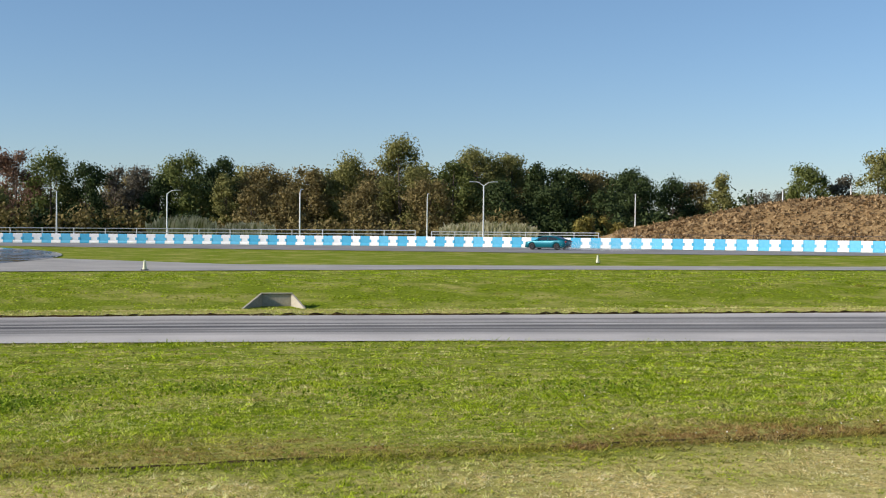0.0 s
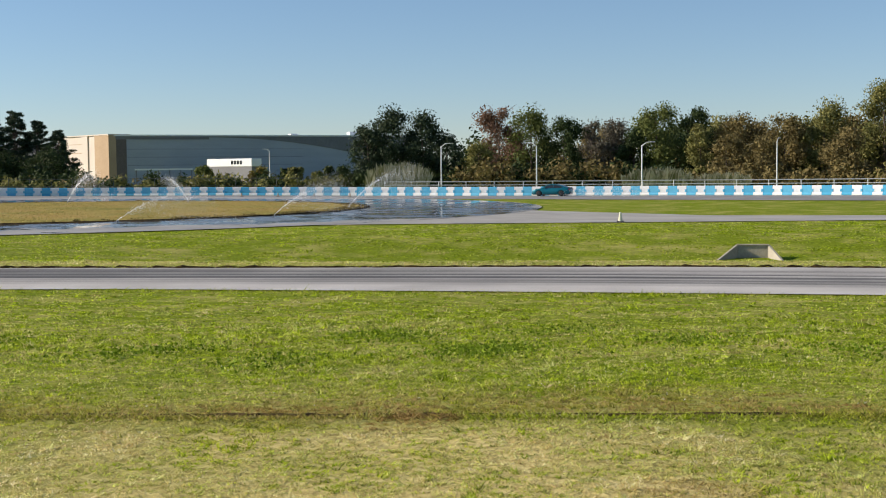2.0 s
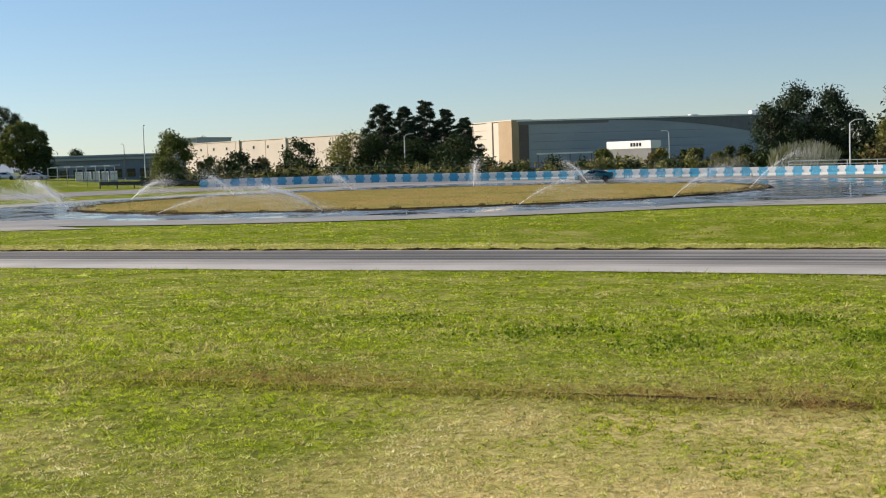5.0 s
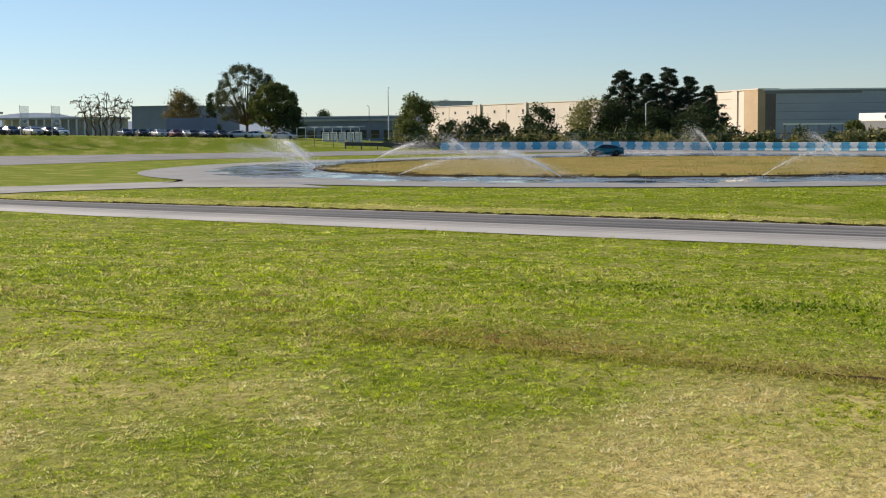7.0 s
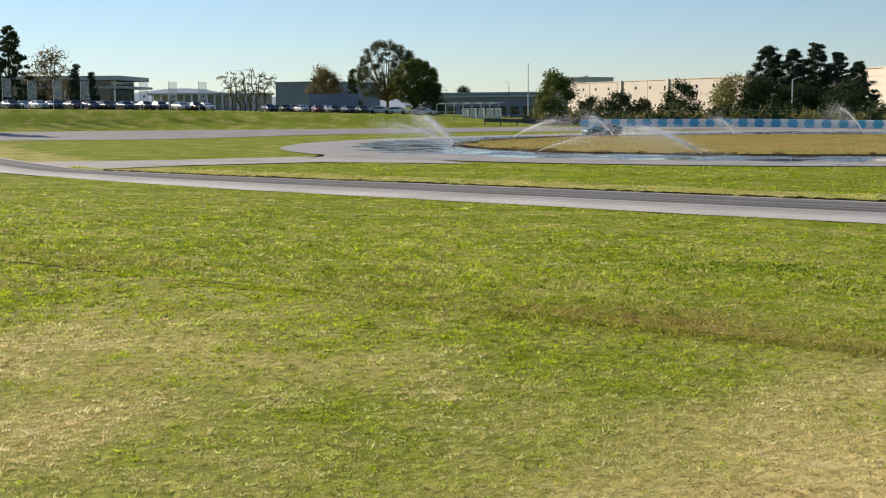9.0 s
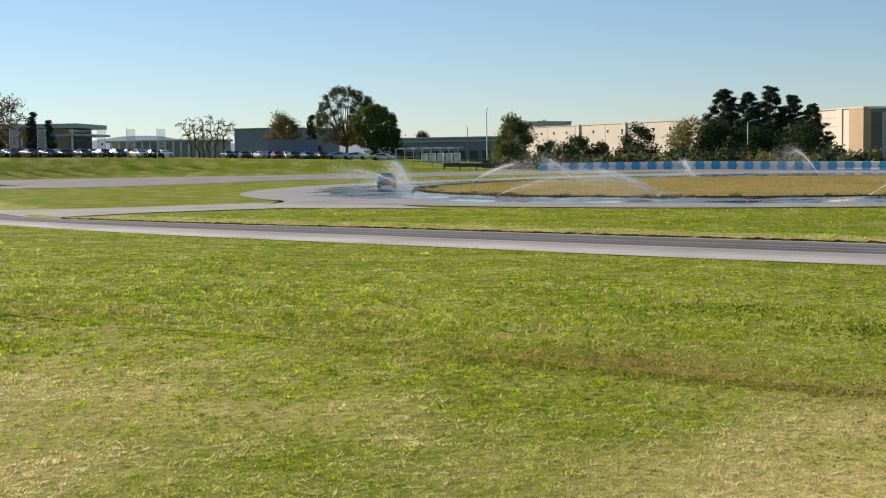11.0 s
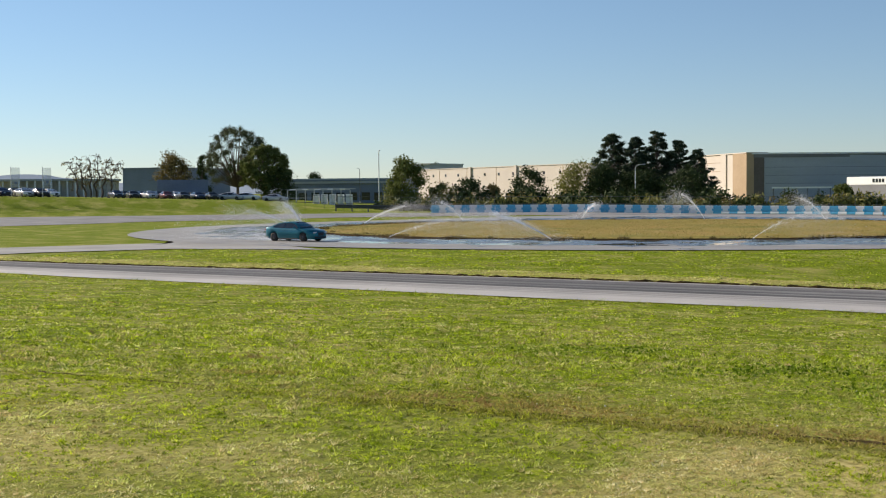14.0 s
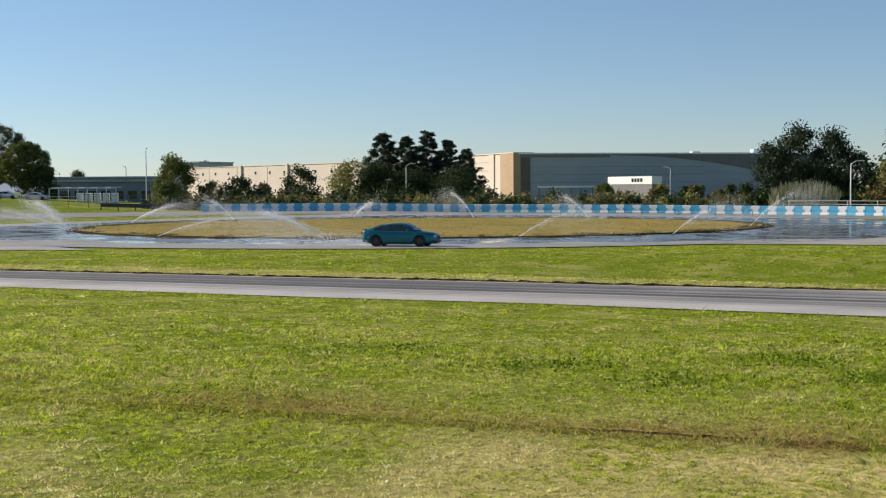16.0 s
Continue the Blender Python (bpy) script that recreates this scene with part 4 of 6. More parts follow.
def build_mound():
    az = np.arange(6.5, 34, 0.25)
    rows = np.linspace(3, 78, 40)
    v, f = [], []
    for k in rows:
        for a in az:
            d = np.interp(a, WALL_AZ, WALL_D) + k
            x, y = polar(a, d)
            b = 0.28 * noise.noise((x * 0.5, y * 0.5, 2)) + 0.12 * noise.noise((x * 1.7, y * 1.7, 5))
            v.append((x, y, ground_z(x, y) + 0.02 + float(mound_z(a, d)) + b * min(1, float(mound_z(a, d)))))
    n = len(az)
    for i in range(len(rows) - 1):
        for j in range(n - 1):
            f.append((i * n + j, i * n + j + 1, (i + 1) * n + j + 1, (i + 1) * n + j))
    ob = mesh_object("ground", v, f, M["mound"], smooth=True)
    tagged(ob, "long earth mound covered in rust-brown dry weeds", "mound", kind="structure")
    rng = np.random.default_rng(5)
    m = 6000
    a = rng.uniform(7.5, 26, m)
    d = np.interp(a, WALL_AZ, WALL_D) + rng.uniform(6, 36, m)
    x, y = d * np.sin(np.radians(a)), d * np.cos(np.radians(a))
    c = np.stack([x, y, height(x, y) + mound_z(a, d) + 0.05], 1)
    q = crown_quads(rng, c, rng.uniform(0.15, 0.5, m), 22000, 0.22, 0.8)
    tagged(soup("weeds", q, M["mound_tuft"]), "rust-brown dry weeds on the earth mound", "weeds", kind="stuff")


build_mound()
for k_az in (14.45, 17.2):
    px, py = polar(k_az, 172)
    bm = bmesh.new()
    tube(bm, (0, 0, -0.3), (0, 0, 1.6), 0.09, 0.07, 8)
    tube(bm, (0, 0, 1.6), (0, 0, 1.68), 0.11, 0.11, 8)
    pt = empty("marker_post", px, py, ground_z(px, py) + float(mound_z(k_az, 172)))
    part("post", bm, M["pole_white"], pt)
    tagged(pt, "pale marker post on the crest of the mound", "post")


# ---- buildings ----
M["cream"] = material("cream", two((0.57, 0.495, 0.42), (0.65, 0.57, 0.49)), 0.15, 3, 0.85, bump=0.1)
M["tan"] = material("tan", two((0.36, 0.25, 0.15), (0.46, 0.33, 0.21)), 0.2, 3, 0.85, bump=0.1)
M["grey_light"] = material("grey_light", two((0.30, 0.33, 0.37), (0.40, 0.43, 0.47)), 0.1, 2, 0.7, bump=0.15, stretch=(1, 1, 6))
M["grey_dark"] = material("grey_dark", two((0.14, 0.14, 0.145), (0.20, 0.20, 0.21)), 0.2, 3, 0.75, bump=0.1)
M["brown_dark"] = material("brown_dark", two((0.10, 0.08, 0.07), (0.15, 0.12, 0.11)), 0.2, 3, 0.75, bump=0.1)
M["roof"] = material("roof", two((0.34, 0.36, 0.38), (0.46, 0.47, 0.49)), 0.3, 6, 0.6, bump=0.1)
M["glass_dark"] = material("glass_dark", two((0.015, 0.018, 0.022), (0.04, 0.045, 0.05)), 0.5, 8, 0.08, bump=0.0, spec=0.8)
M["slate_blue"] = material("slate_blue", two((0.13, 0.16, 0.22), (0.19, 0.23, 0.30)), 0.2, 3, 0.6, bump=0.1)
M["white_clean"] = material("white_clean", two((0.72, 0.73, 0.73), (0.82, 0.82, 0.82)), 0.5, 8, 0.5, bump=0.05)


def facing(az0, d0, az1, d1, name, label):
    """An Empty at the first corner whose +X runs to the second and whose -Y looks to the viewer; also the length."""
    x0, y0 = polar(az0, d0)
    x1, y1 = polar(az1, d1)
    z = min(ground_z(x0, y0), ground_z(x1, y1))
    ob = empty(name, x0, y0, z, math.degrees(math.atan2(y1 - y0, x1 - x0)))
    tagged(ob, label, "building")
    return ob, math.hypot(x1 - x0, y1 - y0), z


def rise(d, el, z):
    return EYE + d * math.tan(radians(el)) - z


# grey warehouse with tan corner
wh, L, z = facing(-34.65, 312, -21.5, 338, "warehouse", "long grey warehouse with a dark swoosh and tan corner")
H = rise(312, 1.56, z) - 0.35
part("wall", boxed(0, 0, 0, L, 60, H), M["grey_light"], wh)
part("roof", boxed(-0.3, -0.3, H + 0.004, L + 0.3, 60, H + 0.35), M["white_clean"], wh, "pale roof edge")
part("wall", boxed(0.0, -0.18, 0, 4.0, -0.004, H), M["brown_dark"], wh, "dark brown end panel")
band = bmesh.new()
n_b = 40
prof = []
for i in range(n_b + 1):
    q = i / n_b
    prof.append((L * (0.30 + 0.70 * q), H - 0.25 - (H * 0.72) * (q ** 2.0)))
tv = [band.verts.new((px, -0.12, H - 0.02)) for px, pz in prof]
bv = [band.verts.new((px, -0.12, pz)) for px, pz in prof]
tb = [band.verts.new((px, -0.004, H - 0.02)) for px, pz in prof]
bb = [band.verts.new((px, -0.004, pz)) for px, pz in prof]
for i in range(n_b):
    band.faces.new((tv[i], bv[i], bv[i + 1], tv[i + 1]))
    band.faces.new((bv[i], bb[i], bb[i + 1], bv[i + 1]))
    band.faces.new((tb[i], tv[i], tv[i + 1], tb[i + 1]))
part("panel", band, M["grey_dark"], wh, "dark grey curved swoosh panel")
part("parapet", boxed(0, -0.2, H - 0.75, L * 0.3, -0.004, H - 0.004), M["grey_dark"], wh, "dark grey band under the roof")
part("vent", boxed(L * 0.78, 4, H + 0.36, L * 0.78 + 2.2, 6, H + 1.3, bevel=0.1), M["white_clean"], wh)
part("vent", boxed(L * 0.58, 4, H + 0.36, L * 0.58 + 2.0, 6, H + 0.75, bevel=0.1), M["white_clean"], wh)
for k in range(3):
    part("joint", boxed(4.3, -0.03, H * (0.42 + 0.16 * k), L * 0.6, -0.004, H * (0.42 + 0.16 * k) + 0.07), M["grey_dark"], wh)
part("window", boxed(L * 0.525, -0.06, 1.2, L * 0.525 + 5.0, -0.004, 3.9), M["glass_dark"], wh)

cr, L2, z2 = facing(-36.7, 338, -34.62, 311.5, "warehouse", "cream and tan end wing of the grey warehouse")
H2 = rise(318, 1.50, z2)
part("wall", boxed(0, 0, 0, L2 * 0.74, 5, H2), M["cream"], cr)
part("wall", boxed(L2 * 0.74 + 0.01, -0.25, 0, L2, 4.8, H2 + 0.05), M["tan"], cr, "tan corner pier")
part("pier", boxed(L2 * 0.50, -0.3, 0, L2 * 0.50 + 3.2, -0.004, H2 + 0.02), M["cream"], cr)
for k in range(4):
    part("joint", boxed(0.1, -0.04, H2 * (0.3 + 0.18 * k), L2 * 0.49, -0.004, H2 * (0.3 + 0.18 * k) + 0.12), M["tan"], cr)
part("cornice", boxed(-0.2, -0.32, H2 + 0.06, L2 + 0.1, 5, H2 + 0.3), M["cream"], cr)

lc, L3, z3 = facing(-49.2, 432, -41.3, 343, "warehouse", "long low cream warehouse with small square windows")
H3 = rise(425, 0.95, z3)
part("wall", boxed(0, 0, 0, L3, 50, H3), M["cream"], lc)
part("roof", boxed(-0.3, -0.2, H3 + 0.004, L3 + 0.3, 50, H3 + 0.2), M["cream"], lc)
for k in range(13):
    wx = 2 + k * (L3 / 13)
    part("window", boxed(wx, -0.07, H3 - 2.4, wx + 0.9, -0.004, H3 - 1.6), M["glass_dark"], lc)
for k in range(6):
    wx = 5 + k * (L3 / 6)
    part("joint", boxed(wx, -0.05, 0, wx + 0.15, -0.004, H3 - 0.2), M["tan"], lc)
for k in range(2):
    part("pier", boxed(L3 * (0.40 + 0.25 * k), -0.5, 0, L3 * (0.40 + 0.25 * k) + 1.2, -0.08, H3 + 0.3), M["cream"], lc)

up, L4, z4 = facing(-49.2, 520, -48.2, 512, "warehouse", "distant grey roof over the cream warehouse")
part("wall", boxed(0, 0, 0, L4, 20, rise(512, 1.2, z4)), M["grey_light"], up)
part("roof", boxed(-0.5, -0.5, rise(512, 1.2, z4) + 0.004, L4 + 0.5, 20, rise(512, 1.25, z4)), M["roof"], up)

lb, L5, z5 = facing(-54.6, 345, -49.6, 335, "low_building", "low slate-blue building with a grey roof band")
H5 = rise(340, 0.62, z5)
part("wall", boxed(0, 0, 0, L5, 20, H5 - 1.3), M["slate_blue"], lb)
part("roof", boxed(-0.5, -0.6, H5 - 1.296, L5 + 0.5, 20, H5), M["grey_light"], lb, "pale grey deep roof band")
part("fascia", boxed(-0.55, -0.72, H5 - 0.75, L5 + 0.55, -0.604, H5 - 0.35), M["slate_blue"], lb)
for k in range(9):
    part("window", boxed(1.2 + k * L5 / 9.2, -0.06, 1.0, 3.4 + k * L5 / 9.2, -0.004, 3.0), M["glass_dark"], lb)

hg, L6, z6 = facing(-61.3, 420, -59.3, 408, "hangar", "distant blue-grey hangar behind the car park")
H6 = rise(410, 1.10, z6)
part("wall", boxed(0, 0, 0, L6, 30, H6), M["slate_blue"], hg)
part("roof", boxed(-0.4, -0.4, H6 + 0.004, L6 + 0.4, 30, H6 + 0.25), M["slate_blue"], hg)

pvn, L7, z7 = facing(-73.5, 300, -67.8, 290, "pavilion", "flat-roofed glass pavilion with a wide overhang")
H7 = rise(295, 1.38, z7)
part("wall", boxed(0, 4, 0, L7 - 3, 22, H7 - 1.0), M["glass_dark"], pvn)
part("roof", boxed(-1, 0, H7 - 0.95, L7, 24, H7), M["roof"], pvn, "wide pale flat roof")
part("roof", boxed(2, 1.5, H7 - 2.7, L7 + 1.0, 23, H7 - 2.2), M["roof"], pvn, "lower pale canopy")
for k in range(6):
    part("column", boxed(2 + k * (L7 - 4) / 5, 2.2, 0, 2.35 + k * (L7 - 4) / 5, 2.55, H7 - 0.96), M["white_clean"], pvn)

shed, L8, z8 = facing(-66.5, 330, -62.0, 322, "low_building", "long low white service building behind the cars")
H8 = rise(326, 0.66, z8)
part("wall", boxed(0, 0, 0, L8, 12, H8 - 0.5), M["concrete_wall"], shed)
part("roof", boxed(-0.6, -1.5, H8 - 0.496, L8 + 0.6, 12, H8), M["roof"], shed)
for k in range(14):
    part("column", boxed(0.6 + k * L8 / 14, -1.3, 0, 0.95 + k * L8 / 14, -0.95, H8 - 0.5), M["white_clean"], shed)


def trailer(az, d, az1, el_top, mat, label, skew=0.0):
    ob, ln, zz = facing(az, d + skew, az1, d - skew, "trailer", label)
    ob["category"] = "trailer"
    hh = rise(d, el_top, zz)
    if skew:
        part("body", boxed(0.05, 0.05, 1.0, ln - 0.05, 2.55, hh - 1.55), M["grey_dark"], ob, "dark grey lower side")
        part("fascia", boxed(0, 0, hh - 1.546, ln, 2.6, hh, bevel=0.06), mat, ob, "white upper side")
    else:
        part("body", boxed(0, 0, 1.0, ln, 2.6, hh, bevel=0.06), mat, ob)
    part("chassis", boxed(0.3, 0.3, 0.55, ln - 0.3, 2.3, 0.99), M["black"], ob)
    for k in (0.72, 0.80, 0.88, 0.12):
        for yy in (0.12, 2.2):
            bm = bmesh.new()
            tube(bm, (ln * k, yy - 0.1, 0.5), (ln * k, yy + 0.2, 0.5), 0.5, 0.5, 14)
            part("wheel", bm, M["black"], ob)
    return ob, ln, hh


trailer(-59.9, 262, -57.75, 0.60, M["slate_blue"], "long blue-grey box trailer behind the parked cars")
tr, trl, trh = trailer(-30.6, 262, -28.7, 0.50, M["white_clean"], "white box trailer with small dark windows", 5.0)
for k in range(4):
    part("window", boxed(trl * 0.55 + k * 0.85, -0.04, trh - 1.1, trl * 0.55 + k * 0.85 + 0.6, -0.003, trh - 0.4), M["glass_dark"], tr)
can, cl, cz = facing(-33.6, 300, -31.2, 300, "canopy", "low white loading canopy before the warehouse")
can["category"] = "canopy"
part("roof", boxed(0, -3, 3.6, cl, 0, 3.95), M["white_clean"], can)
for k in range(6):
    part("column", boxed(0.2 + k * (cl - 0.6) / 5, -2.8, 0, 0.45 + k * (cl - 0.6) / 5, -2.55, 3.6), M["grey_dark"], can)
store, sl, sz = facing(-54.4, 255, -51.7, 250, "canopy", "pale open frame shelter behind a mesh fence")
store["category"] = "shelter"
for k in range(8):
    part("post", boxed(k * sl / 7, 0, 0, k * sl / 7 + 0.14, 0.14, 3.0), M["galvanised"], store)
part("rail", boxed(0, 0, 3.004, sl, 0.14, 3.14), M["galvanised"], store)
part("rail", boxed(0, 0.16, 1.5, sl, 0.26, 1.6), M["galvanised"], store)
part("rail", boxed(0, 3.0, 3.2, sl, 3.14, 3.35), M["galvanised"], store)
for k in range(5):
    part("brace", boxed(k * sl / 5 + 0.4, 0.3, 3.15, k * sl / 5 + 0.55, 3.0, 3.28), M["white_clean"], store)
    part("panel", boxed(sl * 0.35 + k * 1.7, 2.0, 0.1, sl * 0.35 + k * 1.7 + 1.1, 2.9, 2.2, bevel=0.05), M["white_clean"], store)


def banner(az, d, top_el, wide, label):
    x, y = polar(az, d)
    z = ground_z(x, y)
    h = rise(d, top_el, z)
    root = empty("banner", x, y, z, -az)
    tagged(root, label, "banner", "banners over the car park")
    bm = bmesh.new()
    tube(bm, (0, 0, -0.2), (0, 0, h + 0.15), 0.05, 0.04, 8)
    part("pole", bm, M["galvanised"], root)
    bm = bmesh.new()
    n = 8
    cols = []
    for i in range(n + 1):
        xx = 0.06 + wide * i / n
        yy = 0.05 * math.sin(i * 0.9 + az)
        cols.append([bm.verts.new((xx, yy + o, zz)) for o in (0, 0.02) for zz in (h - 2.9, h)])
    for a, b in zip(cols[:-1], cols[1:]):
        bm.faces.new((a[0], b[0], b[1], a[1]))
        bm.faces.new((a[3], b[3], b[2], a[2]))
    flag = part("cloth", bm, M["banner"], root)
    bm = bmesh.new()
    tube(bm, (0.06 + wide / 2, -0.09, h - 2.3), (0.06 + wide / 2, -0.07, h - 2.3), 0.2, 0.2, 16)
    part("emblem", bm, M["slate_blue"], flag, "plain round blue emblem")


M["banner"] = material("banner", two((0.40, 0.47, 0.52), (0.56, 0.61, 0.65)), 0.5, 8, 0.7, bump=0.1, alpha=0.25)
for b_az, b_el in ((-72.5, 1.30), (-71.5, 1.2), (-70.5, 1.2), (-69.4, 1.17), (-67.0, 1.14), (-65.8, 1.14), (-64.55, 1.13)):
    banner(b_az, 212, b_el, 1.25, "pale vertical banner with a round emblem on a pole")

# ---- culvert ----
M["culvert"] = material("culvert", two((0.30, 0.27, 0.21), (0.44, 0.40, 0.32)), 1.2, 14, 0.9, bump=0.4)
cv_x, cv_y = polar(-7.2, 62.5)
cv_z = ground_z(cv_x, cv_y)
cv = empty("culvert", cv_x, cv_y, cv_z, 7.2)
tagged(cv, "small concrete culvert head with splayed wing walls", "culvert")
part("headwall", boxed(-0.70, 0.40, -0.2, 0.70, 0.58, 0.60, bevel=0.02), M["culvert"], cv)
part("coping", boxed(-0.74, 0.34, 0.604, 0.74, 0.60, 0.66, bevel=0.01), M["culvert"], cv)
for s in (-1, 1):
    bm = bmesh.new()
    o = 1.52 if s < 0 else 1.28
    pts = [(s * 0.68, 0.42, -0.2), (s * o, -1.1, -0.2), (s * o, -1.1, 0.02), (s * 0.68, 0.42, 0.64)]
    a = [bm.verts.new(p) for p in pts]
    b = [bm.verts.new((p[0] + s * 0.09, p[1] + 0.05, p[2])) for p in pts]
    bm.faces.new(a)
    bm.faces.new(b[::-1])
    for i in range(4):
        bm.faces.new((a[i], b[i], b[(i + 1) % 4], a[(i + 1) % 4]))
    bmesh.ops.recalc_face_normals(bm, faces=bm.faces)
    part("wing_wall", bm, M["culvert"], cv)
part("apron", boxed(-0.9, -0.9, -0.3, 0.9, 0.34, -0.06), M["culvert"], cv)

# ---- marker posts ----
M["cone_pale"] = material("cone_pale", two((0.55, 0.56, 0.36), (0.72, 0.72, 0.52)), 3, 30, 0.6, bump=0.1)
for m_az, m_d in ((-12.78, 85.6), (6.72, 104.0)):
    px, py = polar(m_az, m_d)
    mk = empty("marker_cone", px, py, ground_z(px, py) + 0.05)
    tagged(mk, "pale upright marker cone beside the service road", "cone", "marker cones")
    bm = bmesh.new()
    tube(bm, (0, 0, 0.05), (0, 0, 0.62), 0.15, 0.06, 12)
    part("cone", bm, M["cone_pale"], mk)
    part("foot", boxed(-0.2, -0.2, 0, 0.2, 0.2, 0.05, bevel=0.01), M["black"], mk)
for k in range(4):
    px, py = polar(-24.5 - 1.55 * k, 169 + 1.2 * k)
    mk = empty("marker_cone", px, py, ground_z(px, py) + 0.04)
    tagged(mk, "small dark cone on the outer track", "cone", "track cones")
    bm = bmesh.new()
    tube(bm, (0, 0, 0.03), (0, 0, 0.45), 0.13, 0.04, 10)
    part("cone", bm, M["tan"], mk)
    part("foot", boxed(-0.17, -0.17, 0, 0.17, 0.17, 0.03), M["black"], mk)


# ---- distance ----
# distance haze is put into this flat blue-grey colour; no air is modelled
M["ridge_haze"] = material("ridge_haze", two((0.30, 0.36, 0.43), (0.38, 0.44, 0.50)), 0.002, 0.02, 0.95, bump=0.0, spec=0.0)


def build_ridge():
    v, f = [], []
    az = np.arange(-95, -40, 0.25)
    for i, a in enumerate(az):
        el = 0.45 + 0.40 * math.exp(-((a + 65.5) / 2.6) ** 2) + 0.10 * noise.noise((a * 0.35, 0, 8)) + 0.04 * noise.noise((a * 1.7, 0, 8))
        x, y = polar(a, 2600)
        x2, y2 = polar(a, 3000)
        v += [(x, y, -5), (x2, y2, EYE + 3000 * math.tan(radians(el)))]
    for i in range(len(az) - 1):
        f.append((2 * i, 2 * i + 2, 2 * i + 3, 2 * i + 1))
    tagged(mesh_object("backdrop", v, f, M["ridge_haze"], smooth=True), "hills on the horizon with haze put into their blue-grey colour", "hills", kind="structure")


build_ridge()


# ---- cars ----
M["tyre"] = material("tyre", two((0.012, 0.012, 0.012), (0.03, 0.03, 0.03)), 8, 80, 0.85, bump=0.2)
M["rim"] = material("rim", two((0.05, 0.05, 0.055), (0.14, 0.14, 0.15)), 6, 60, 0.35, 0.8, bump=0.0)
M["car_glass"] = material("car_glass", two((0.012, 0.016, 0.02), (0.03, 0.036, 0.04)), 2, 20, 0.05, bump=0.0, spec=0.9)
M["tail_red"] = material("tail_red", two((0.35, 0.01, 0.01), (0.5, 0.03, 0.02)), 8, 60, 0.2, bump=0.0)
M["lamp_clear"] = material("lamp_clear", two((0.55, 0.58, 0.6), (0.75, 0.78, 0.8)), 8, 60, 0.1, bump=0.0)


def car_paint(name, a, b):
    return material(name, two(a, b), 0.8, 300, 0.32, 0.3, bump=0.0, coat=0.2, spec=0.4)


STN = [-2.40, -2.34, -2.15, -1.75, -1.2, -0.6, 0.0, 0.6, 1.1, 1.5, 1.9, 2.2, 2.36, 2.42]
HALF = [0.62, 0.78, 0.87, 0.92, 0.935, 0.93, 0.925, 0.925, 0.93, 0.93, 0.90, 0.82, 0.68, 0.52]
BELT = [0.78, 0.96, 1.02, 1.03, 0.99, 0.965, 0.955, 0.95, 0.93, 0.89, 0.84, 0.77, 0.69, 0.62]
SILL = [0.40, 0.31, 0.24, 0.20, 0.16, 0.15, 0.15, 0.15, 0.16, 0.17, 0.17, 0.17, 0.19, 0.24]
ROOF_X = [-1.98, -1.55, -1.05, -0.5, 0.0, 0.35, 0.75, 1.12]
ROOF_Z = [1.03, 1.20, 1.35, 1.42, 1.435, 1.415, 1.26, 0.985]
ROOF_W = [0.62, 0.62, 0.60, 0.59, 0.60, 0.61, 0.66, 0.72]


def belt_at(x):
    return float(np.interp(x, STN, BELT)), float(np.interp(x, STN, HALF))


